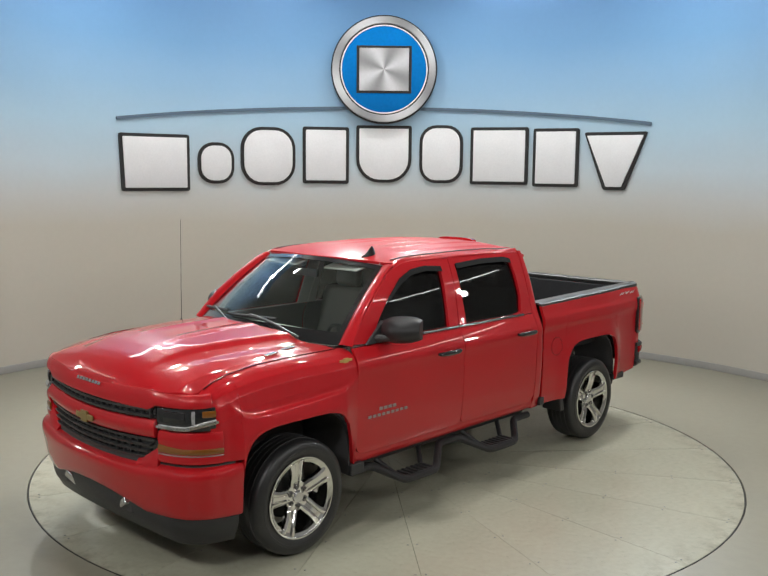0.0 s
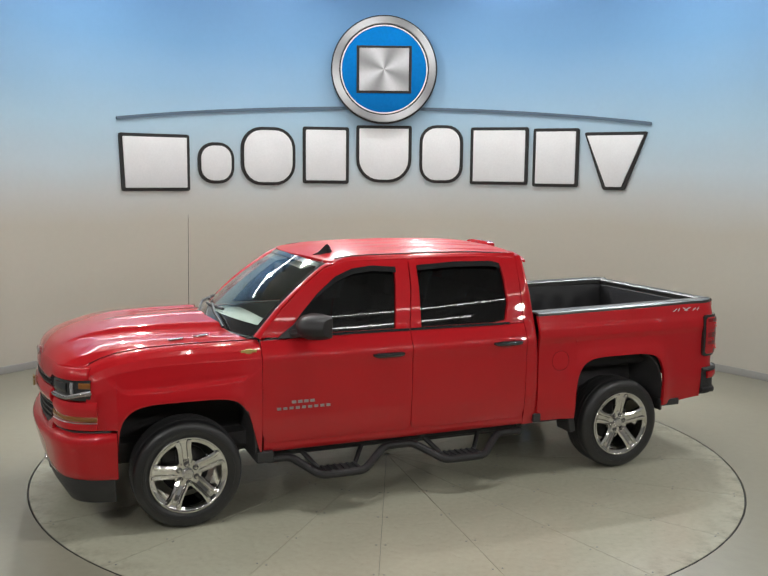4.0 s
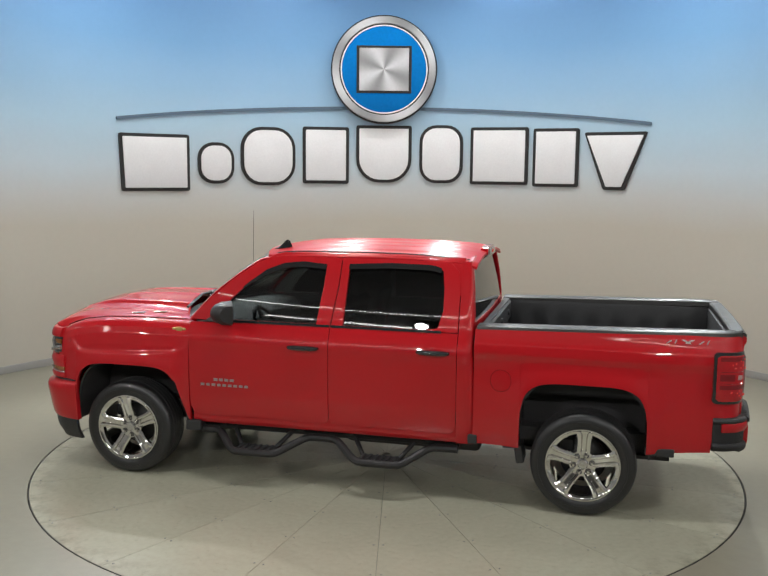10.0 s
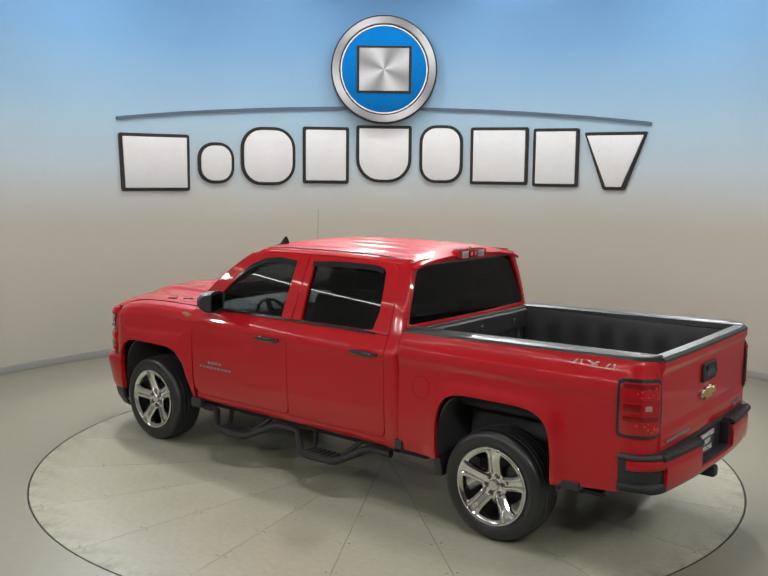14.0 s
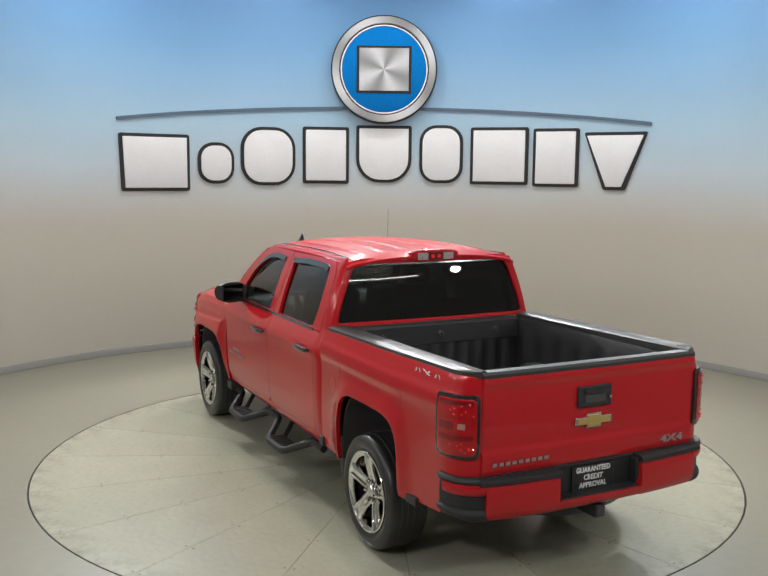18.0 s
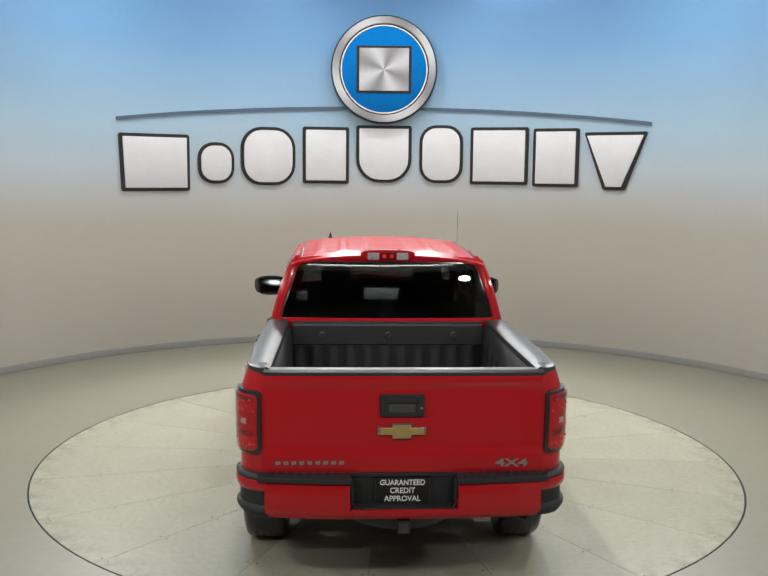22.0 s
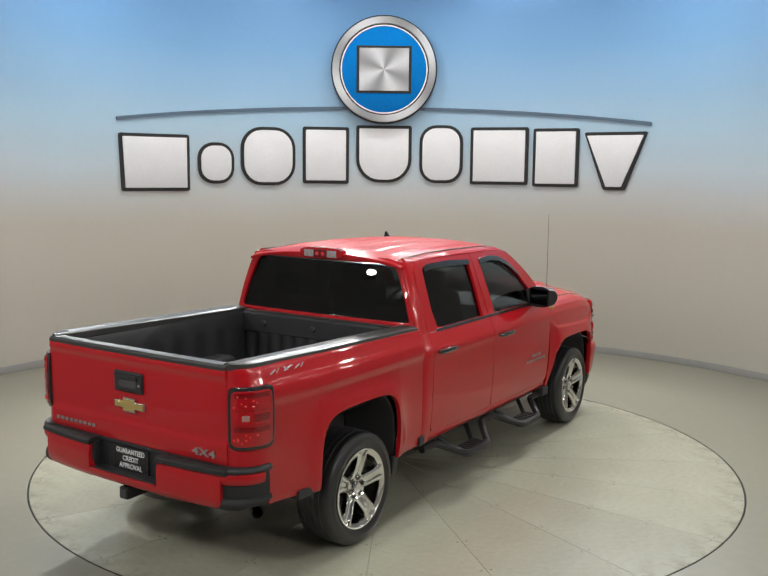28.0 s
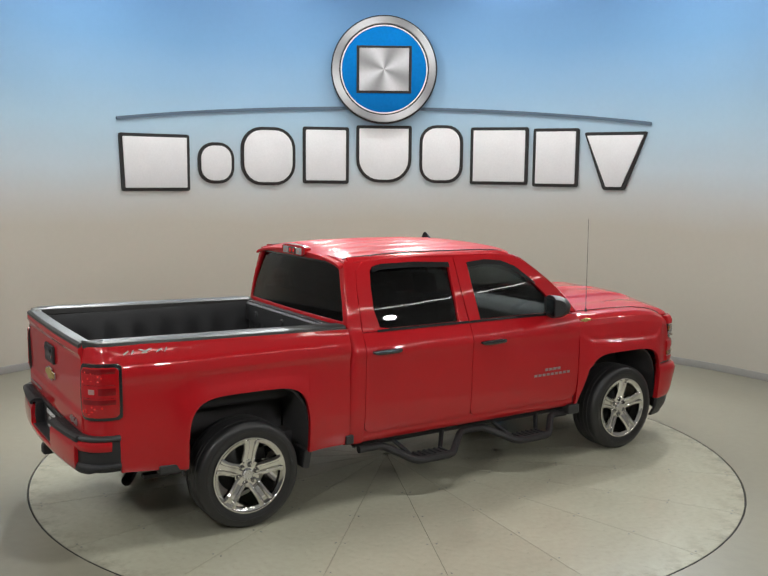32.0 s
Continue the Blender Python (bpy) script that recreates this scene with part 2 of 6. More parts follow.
def wall_and_sky():
    """Warm grey paint below; above it an overlay's sky gradient put into the wall colour: pale at its lower edge, bluer
    towards the top. The doorway's half, out of view, is plain dark grey to deepen shadows and reflections.
    """
    m = mat("wall_and_sky", (0.5, 0.47, 0.41), 0.55, 0, 0.02, 1.2, 0.05, 90)
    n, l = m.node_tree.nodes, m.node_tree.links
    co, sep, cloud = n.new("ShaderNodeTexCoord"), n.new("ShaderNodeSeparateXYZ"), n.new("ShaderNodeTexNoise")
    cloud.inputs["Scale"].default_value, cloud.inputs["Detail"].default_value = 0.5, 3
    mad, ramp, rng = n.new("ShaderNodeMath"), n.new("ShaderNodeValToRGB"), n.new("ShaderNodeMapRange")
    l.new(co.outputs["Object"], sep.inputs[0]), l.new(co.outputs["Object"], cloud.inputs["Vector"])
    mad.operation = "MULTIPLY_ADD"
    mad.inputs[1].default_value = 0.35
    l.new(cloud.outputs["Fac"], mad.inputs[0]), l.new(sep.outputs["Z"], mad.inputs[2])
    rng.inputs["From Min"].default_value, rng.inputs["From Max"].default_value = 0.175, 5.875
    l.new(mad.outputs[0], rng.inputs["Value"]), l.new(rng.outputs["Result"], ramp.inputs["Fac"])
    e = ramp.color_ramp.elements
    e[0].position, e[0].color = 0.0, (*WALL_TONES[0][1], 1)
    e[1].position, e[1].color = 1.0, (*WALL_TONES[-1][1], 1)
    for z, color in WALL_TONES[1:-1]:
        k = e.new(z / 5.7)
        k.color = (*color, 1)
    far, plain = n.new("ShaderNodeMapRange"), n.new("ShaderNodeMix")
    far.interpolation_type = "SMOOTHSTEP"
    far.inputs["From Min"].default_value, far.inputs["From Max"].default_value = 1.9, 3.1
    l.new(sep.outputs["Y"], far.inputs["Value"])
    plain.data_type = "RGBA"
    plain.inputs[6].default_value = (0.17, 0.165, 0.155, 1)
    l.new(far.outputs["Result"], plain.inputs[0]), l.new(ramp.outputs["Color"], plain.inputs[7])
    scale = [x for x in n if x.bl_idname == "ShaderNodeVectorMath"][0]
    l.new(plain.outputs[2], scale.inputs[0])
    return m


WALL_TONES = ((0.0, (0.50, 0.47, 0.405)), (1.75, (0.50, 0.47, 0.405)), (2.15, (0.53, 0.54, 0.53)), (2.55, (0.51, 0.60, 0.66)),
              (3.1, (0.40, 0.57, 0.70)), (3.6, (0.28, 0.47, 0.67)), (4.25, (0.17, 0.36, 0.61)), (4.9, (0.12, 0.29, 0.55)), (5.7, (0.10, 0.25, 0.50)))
WALL = wall_and_sky()


# ---- building blocks ----
def finish(bm, sharp=35):
    bmesh.ops.remove_doubles(bm, verts=bm.verts, dist=1e-5)
    bmesh.ops.recalc_face_normals(bm, faces=bm.faces)
    for f in bm.faces:
        f.smooth = True
    lim = radians(sharp)
    for e in bm.edges:
        if len(e.link_faces) == 2 and e.calc_face_angle(0) > lim:
            e.smooth = False


def make(name, bm, material, sharp=35, bevel=0.0):
    finish(bm, sharp)
    me = bpy.data.meshes.new(name)
    bm.to_mesh(me)
    bm.free()
    me.materials.append(material)
    ob = new(name, me)
    if bevel:
        mod = ob.modifiers.new("bevel", "BEVEL")
        mod.width, mod.segments, mod.limit_method, mod.angle_limit, mod.harden_normals = bevel, 2, "ANGLE", radians(40), True
    return ob


def part(name, bm, material, parent, label="", bevel=0.0, at=None, sharp=35):
    """One mesh under a thing or a part."""
    ob = make(name, bm, material, sharp, bevel)
    ob.parent = parent
    if at is not None:
        ob.location = at
    if label:
        tagged(ob, label)
    return ob


def solid(outer, inner, bm=None, loop=False):
    """A closed shell between two equal grids of points; loop closes it along its first index."""
    bm = bm or bmesh.new()
    A = [[bm.verts.new(p) for p in row] for row in outer]
    B = [[bm.verts.new(p) for p in row] for row in inner]
    n, k = len(A), len(A[0])
    rng = range(n if loop else n - 1)
    for i in rng:
        j = (i + 1) % n
        for c in range(k - 1):
            bm.faces.new((A[i][c], A[j][c], A[j][c + 1], A[i][c + 1]))
            bm.faces.new((B[i][c], B[i][c + 1], B[j][c + 1], B[j][c]))
        bm.faces.new((A[i][0], B[i][0], B[j][0], A[j][0]))
        bm.faces.new((A[i][-1], A[j][-1], B[j][-1], B[i][-1]))
    if not loop:
        for i in (0, n - 1):
            for c in range(k - 1):
                bm.faces.new((A[i][c], A[i][c + 1], B[i][c + 1], B[i][c]))
    return bm


def box(c, s, bm=None, turn=None):
    bm = bm or bmesh.new()
    m = Matrix.Translation(c) @ (turn or Matrix.Identity(4)) @ Matrix.Diagonal((*s, 1))
    bmesh.ops.create_cube(bm, size=1, matrix=m)
    return bm


def curve_through(pts, n):
    """n points, evenly apart, on a smooth curve through pts."""
    p = [Vector(q) for q in pts]
    fine = []
    for i in range(len(p) - 1):
        a, b, c, d = p[max(i - 1, 0)], p[i], p[i + 1], p[min(i + 2, len(p) - 1)]
        for k in range(12):
            t = k / 12
            fine.append(0.5 * ((2 * b) + (c - a) * t + (2 * a - 5 * b + 4 * c - d) * t * t + (3 * b - a - 3 * c + d) * t ** 3))
    fine.append(p[-1])
    return even(fine, n)


def even(fine, n):
    d = [0.0]
    for a, b in zip(fine, fine[1:]):
        d.append(d[-1] + (b - a).length)
    out = []
    for k in range(n):
        s = d[-1] * k / (n - 1)
        i = max(0, min(int(np.searchsorted(d, s)) - 1, len(fine) - 2))
        w = (s - d[i]) / max(d[i + 1] - d[i], 1e-9)
        out.append(fine[i].lerp(fine[i + 1], w))
    return out


def tube(path, r, bm=None, seg=10, cap=True):
    """A round bar along a path of points."""
    bm = bm or bmesh.new()
    p = [Vector(q) for q in path]
    rings = []
    for i, q in enumerate(p):
        d = (p[min(i + 1, len(p) - 1)] - p[max(i - 1, 0)]).normalized()
        u = d.cross(Vector((0, 0, 1)))
        u = u.normalized() if u.length > 0.05 else d.cross(Vector((0, 1, 0))).normalized()
        v = d.cross(u)
        rr = r[i] if isinstance(r, (list, tuple)) else r
        rings.append([bm.verts.new(q + (u * math.cos(a) + v * math.sin(a)) * rr) for a in [2 * math.pi * k / seg for k in range(seg)]])
    for a, b in zip(rings, rings[1:]):
        for k in range(seg):
            bm.faces.new((a[k], a[(k + 1) % seg], b[(k + 1) % seg], b[k]))
    if cap:
        bm.faces.new(rings[0]), bm.faces.new(rings[-1])
    return bm


def bent(path, radius=0.05):
    """The path with its corners rounded off."""
    p = [Vector(q) for q in path]
    out = [p[0]]
    for a, b, c in zip(p, p[1:], p[2:]):
        u, v = (a - b), (c - b)
        r = min(radius, u.length * 0.45, v.length * 0.45)
        s, e = b + u.normalized() * r, b + v.normalized() * r
        for k in range(5):
            t = k / 4
            out.append((1 - t) ** 2 * s + 2 * t * (1 - t) * b + t * t * e)
    return out + [p[-1]]


def lathe(profile, seg=64, bm=None):
    """A ring turned about the y axis from a closed profile of (radius, y)."""
    bm = bm or bmesh.new()
    rings = [[bm.verts.new((r * math.cos(a), y, r * math.sin(a))) for r, y in profile] for a in [2 * math.pi * k / seg for k in range(seg)]]
    n = len(profile)
    for i in range(seg):
        a, b = rings[i], rings[(i + 1) % seg]
        for k in range(n):
            bm.faces.new((a[k], a[(k + 1) % n], b[(k + 1) % n], b[k]))
    return bm


def words(text, size, depth, bm=None, m=None, narrow=1.0):
    """Raised letters, centred, in the built-in font, standing in the xy plane of m."""
    cu = bpy.data.curves.new("words", "FONT")
    cu.body, cu.size, cu.extrude, cu.align_x, cu.align_y, cu.offset = text, size, depth, "CENTER", "CENTER", size * 0.022
    cu.resolution_u = 3
    tmp = bpy.data.objects.new("words", cu)
    scene.collection.objects.link(tmp)
    me = tmp.to_mesh()
    bm = bm or bmesh.new()
    b2 = bmesh.new()
    b2.from_mesh(me)
    tmp.to_mesh_clear()
    b2.transform((m or Matrix.Identity(4)) @ Matrix.Diagonal((narrow, 1, 1, 1)))
    me2 = bpy.data.meshes.new("words")
    b2.to_mesh(me2)
    b2.free()
    bm.from_mesh(me2)
    bpy.data.meshes.remove(me2)
    bpy.data.objects.remove(tmp)
    bpy.data.curves.remove(cu)
    return bm


# ---- the booth ----
def ring_arc(r, z, a0, a1, n):
    """Points at radius r and height z; angles from +y towards +x, in degrees."""
    return [Vector((r * math.sin(radians(a0 + (a1 - a0) * k / (n - 1))), r * math.cos(radians(a0 + (a1 - a0) * k / (n - 1))), z)) for k in range(n)]


DOOR_A = 20.0  # half the doorway's angle, round -y
DOOR_H = 3.02


def build_booth():
    # floor: one sheet with a round hole for the turntable
    seg = 128
    radii = (TABLE_R + 0.006, 3.4, 4.2, 5.2, 6.4, 8.5, 11.0)
    rows = [[Vector((r * math.sin(2 * math.pi * k / seg), r * math.cos(2 * math.pi * k / seg), 0.0)) for r in radii] for k in range(seg)]
    low = [[p - Vector((0, 0, 0.12)) for p in row] for row in rows]
    tagged(make("floor", solid(rows, low, loop=True), FLOOR), "pale beige coated concrete floor round the turntable", "floor", kind="structure")
    # pit under the turntable
    bm = bmesh.new()
    bmesh.ops.create_cone(bm, cap_ends=True, segments=96, radius1=3.2, radius2=3.2, depth=0.05, matrix=Matrix.Translation((0, 0, -0.15)))
    tagged(make("turntable_pit", bm, SEAM), "dark pit below the turntable's rim", "pit", kind="structure")
    # round wall, open at the doorway
    a0, a1 = -180 + DOOR_A, 180 - DOOR_A
    zs = [WALL_H * k / 12 for k in range(13)]
    cols = 121
    inner = [[ring_arc(WALL_R, z, a0, a1, cols)[i] for z in zs] for i in range(cols)]
    outer = [[ring_arc(WALL_R + 0.15, z, a0, a1, cols)[i] for z in zs] for i in range(cols)]
    tagged(make("wall_round", solid(inner, outer), WALL), "curved booth wall, warm grey below, an overlay's sky blue put into its colour above", "wall", kind="structure")
    zs = [DOOR_H, DOOR_H + 0.7, WALL_H]
    arc = [ring_arc(WALL_R, z, 180 - DOOR_A, 180 + DOOR_A, 25) for z in zs]
    arc2 = [ring_arc(WALL_R + 0.15, z, 180 - DOOR_A, 180 + DOOR_A, 25) for z in zs]
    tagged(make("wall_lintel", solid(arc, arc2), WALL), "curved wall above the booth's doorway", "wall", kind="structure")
    # skirting
    prof = ((0.0, 0.0), (0.014, 0.0), (0.014, 0.080), (0.008, 0.090), (0.0, 0.090))
    P = [[Vector((math.sin(a) * (WALL_R - 0.002 - o), math.cos(a) * (WALL_R - 0.002 - o), z + 0.002)) for o, z in prof]
         for a in [radians(a0 + (a1 - a0) * k / 160) for k in range(161)]]
    bm = bmesh.new()
    R = [[bm.verts.new(p) for p in row] for row in P]
    for a, b in zip(R, R[1:]):
        for k in range(len(prof)):
            bm.faces.new((a[k], a[(k + 1) % 5], b[(k + 1) % 5], b[k]))
    bm.faces.new(R[0]), bm.faces.new(R[-1])
    tagged(make("baseboard", bm, SKIRT), "grey skirting round the foot of the curved wall", "baseboard", kind="structure")
    # ceiling, assumed and out of view
    bm = bmesh.new()
    bmesh.ops.create_cone(bm, cap_ends=True, segments=96, radius1=WALL_R + 0.15, radius2=WALL_R + 0.15, depth=0.12, matrix=Matrix.Translation((0, 0, WALL_H + 0.064)))
    tagged(make("ceiling", bm, CEIL), "plain grey ceiling of the booth", "ceiling", kind="structure")
    # doorway recess behind the lens
    x, y0, y1 = 1.9, -5.28, -9.6
    for name, c, s in (("doorway_wall_east", (x + 0.06, (y0 + y1) / 2, DOOR_H / 2), (0.12, y0 - y1, DOOR_H)),
                       ("doorway_wall_west", (-x - 0.06, (y0 + y1) / 2, DOOR_H / 2), (0.12, y0 - y1, DOOR_H)),
                       ("doorway_wall_end", (0, y1 - 0.07, DOOR_H / 2), (2 * x + 0.24, 0.12, DOOR_H)),
                       ("doorway_ceiling", (0, (y0 + y1) / 2 - 0.05, DOOR_H + 0.065), (2 * x + 0.24, y0 - y1 - 0.2, 0.12))):
        tagged(make(name, box(c, s), DOOR_WALL), "plain painted wall of the doorway recess", "wall", kind="structure")
    # ceiling lamps, assumed and out of view: a dark can with a glowing disc
    for lx, ly, lp in LAMPS:
        bm = lathe(((0.16, -0.02), (0.19, -0.02), (0.19, 0.10), (0.16, 0.10)), 32)
        bm.transform(pose(lx, ly, LAMP_Z, 90, 0, 0))
        can = make("spot_lamp", bm, CEIL)
        tagged(can, "assumed round grey ceiling lamp over the turntable, out of view", "lamp", group="ceiling lamps")
        bm = bmesh.new()
        bmesh.ops.create_cone(bm, cap_ends=True, segments=32, radius1=0.158, radius2=0.158, depth=0.02, matrix=Matrix.Translation((lx, ly, LAMP_Z + 0.03)))
        part("glowing_disc", bm, BULB, can)
        bm = tube([(lx, ly, LAMP_Z + 0.05), (lx, ly, WALL_H + 0.01)], 0.02)
        part("stem", bm, CEIL, can)
    # spot lamps on the wall, each on a bracket
    for lx, ly, lz, lp in WALL_LAMPS:
        c = Vector((lx, ly, lz))
        d = (Vector((0, 0, 0.9)) - c).normalized()
        turn = d.to_track_quat("Y", "Z").to_matrix().to_4x4()
        bm = lathe(((0.100, 0.02), (0.118, 0.02), (0.118, -0.11), (0.06, -0.15), (0.05, -0.15), (0.100, -0.10)), 28)
        bm.transform(Matrix.Translation(c) @ turn)
        can = tagged(make("wall_lamp", bm, CEIL), "grey spot lamp on a wall bracket aimed at the turntable", "lamp", group="wall lamps")
        bm = bmesh.new()
        bmesh.ops.create_cone(bm, cap_ends=True, segments=28, radius1=0.099, radius2=0.099, depth=0.012)
        bm.transform(Matrix.Translation(c - d * 0.02) @ turn @ pose(0, 0, 0, 90, 0, 0))
        part("glowing_disc", bm, BULB, can)
        out = Vector((lx, ly, 0)).normalized()
        part("bracket", tube([c - d * 0.10, c + out * 0.02 + Vector((0, 0, 0.12)), Vector((0, 0, lz + 0.12)) + out * (WALL_R + 0.01)], 0.014), CEIL, can)
    # light strips on the wall: one long one round the doorway's half, short bright ones below it, two on the far half
    # set above the camera's view to add highlights on the bodywork
    for a0, a1, z0, deep in ((80, 280, 3.20, 0.018), (130, 150, 2.70, 0.03), (200, 220, 2.70, 0.03), (-62, -12, 5.02, 0.05), (12, 62, 5.02, 0.05)):
        n = int((a1 - a0) / 1.6)
        P = [[Vector((math.sin(a) * (WALL_R - o), math.cos(a) * (WALL_R - o), z0 + z)) for o, z in ((0.004, 0.0), (deep, 0.0), (deep, deep), (0.004, deep))]
             for a in [radians(a0 + (a1 - a0) * k / n) for k in range(n + 1)]]
        bm = bmesh.new()
        R = [[bm.verts.new(p) for p in row] for row in P]
        for a, b in zip(R, R[1:]):
            for k in range(4):
                bm.faces.new((a[k], a[(k + 1) % 4], b[(k + 1) % 4], b[k]))
        bm.faces.new(R[0]), bm.faces.new(R[-1])
        tagged(make("light_strip", bm, STRIP), "thin white light strip bent along the curved wall", "light strip", group="light strips")


def wall_plate(a0, a1, z0, z1, proud, thick=0.03, inset=0.0, cut=(0, 0, 0, 0), n=9, low=0.0, high=0.0):
    """A plate bent to the wall between two angles and heights; cut slants its corners inwards (bottom left, bottom right, top left, top right), in degrees."""
    da = math.degrees(inset / WALL_R)
    z0, z1, a0, a1 = z0 + inset, z1 - inset, a0 + da, a1 - da
    rows = []
    for r in (WALL_R - proud - thick, WALL_R - proud):
        g = []
        for i in range(n):
            col = []
            for j in range(17):
                v = (1 - math.cos(math.pi * j / 16)) / 2
                d0, d1 = v * (z1 - z0), (1 - v) * (z1 - z0)
                e = 0.0
                if d0 < low:
                    e = low - math.sqrt(max(low ** 2 - (low - d0) ** 2, 0))
                elif d1 < high:
                    e = high - math.sqrt(max(high ** 2 - (high - d1) ** 2, 0))
                e = math.degrees(e / WALL_R)
                l = a0 + cut[0] * (1 - v) + cut[2] * v + e
                rr = a1 - cut[1] * (1 - v) - cut[3] * v - e
                a = radians(l + (rr - l) * i / (n - 1))
                col.append(Vector((r * math.sin(a), r * math.cos(a), z0 + (z1 - z0) * v)))
            g.append(col)
        rows.append(g)
    return solid(rows[0], rows[1])


# Dealer logo laid over the view, rebuilt here as plates on the wall.
def build_overlay_logo():
    sign = tagged(new("overlay_logo"), "overlay dealer logo set on the wall: row of white black-edged blocks below a round blue emblem", "sign")
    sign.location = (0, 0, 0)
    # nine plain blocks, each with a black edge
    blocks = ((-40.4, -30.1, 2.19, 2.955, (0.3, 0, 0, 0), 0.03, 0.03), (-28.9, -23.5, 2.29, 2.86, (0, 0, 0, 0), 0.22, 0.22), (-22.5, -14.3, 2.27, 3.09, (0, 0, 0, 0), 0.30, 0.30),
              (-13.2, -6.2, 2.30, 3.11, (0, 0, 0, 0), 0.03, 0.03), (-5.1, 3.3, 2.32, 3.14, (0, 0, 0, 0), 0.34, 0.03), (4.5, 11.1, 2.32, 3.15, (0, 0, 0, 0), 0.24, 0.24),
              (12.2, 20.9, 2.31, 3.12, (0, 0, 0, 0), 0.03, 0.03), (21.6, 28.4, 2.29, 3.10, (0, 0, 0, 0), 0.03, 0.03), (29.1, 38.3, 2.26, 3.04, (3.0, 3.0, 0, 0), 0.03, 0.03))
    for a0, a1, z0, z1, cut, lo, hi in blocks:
        b = part("block", wall_plate(a0, a1, z0, z1, 0.004, 0.03, 0, cut, 9, lo, hi), LOGO_EDGE, sign, "black block edge", 0.006)
        part("face", wall_plate(a0, a1, z0, z1, 0.035, 0.02, 0.045, cut, 9, max(lo - 0.045, 0.01), max(hi - 0.045, 0.01)), LOGO_WHITE, b, "plain white block face", 0.004)
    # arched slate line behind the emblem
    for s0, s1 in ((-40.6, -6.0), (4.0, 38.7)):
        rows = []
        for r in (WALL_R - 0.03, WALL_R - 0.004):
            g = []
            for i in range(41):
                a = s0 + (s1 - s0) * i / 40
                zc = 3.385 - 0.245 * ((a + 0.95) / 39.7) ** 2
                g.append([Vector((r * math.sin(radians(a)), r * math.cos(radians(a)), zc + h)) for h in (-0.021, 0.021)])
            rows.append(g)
        part("line", solid(rows[0], rows[1]), LOGO_LINE, sign, "arched slate-blue line")

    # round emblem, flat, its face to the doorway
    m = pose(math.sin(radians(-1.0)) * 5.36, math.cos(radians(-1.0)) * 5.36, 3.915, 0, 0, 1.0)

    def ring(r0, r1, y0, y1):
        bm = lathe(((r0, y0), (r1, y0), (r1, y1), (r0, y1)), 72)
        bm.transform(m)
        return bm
    back = part("backing", ring(0.02, 0.755, -0.02, 0.12), LOGO_EDGE, sign, "round black backing of the emblem")
    part("ring", ring(0.635, 0.735, -0.06, -0.018), LOGO_RING, back, "silver ring with painted sheen", 0.01)
    part("inner_ring", ring(0.600, 0.616, -0.05, -0.018), LOGO_WHITE, back, "thin white ring")
    part("disc", ring(0.01, 0.598, -0.036, -0.018), LOGO_BLUE, back, "bright blue disc")
    for nm, s, y, mt, lb in (("shape_edge", 1.0, -0.046, LOGO_EDGE, "dark edge of the emblem's shape"), ("shape", 0.9, -0.058, LOGO_RING, "plain silver shape on the emblem")):
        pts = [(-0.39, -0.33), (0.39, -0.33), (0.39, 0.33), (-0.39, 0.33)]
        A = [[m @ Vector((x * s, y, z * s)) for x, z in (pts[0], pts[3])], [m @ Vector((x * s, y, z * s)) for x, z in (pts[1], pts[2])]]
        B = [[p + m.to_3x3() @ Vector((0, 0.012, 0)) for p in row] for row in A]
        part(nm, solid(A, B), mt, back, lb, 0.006)


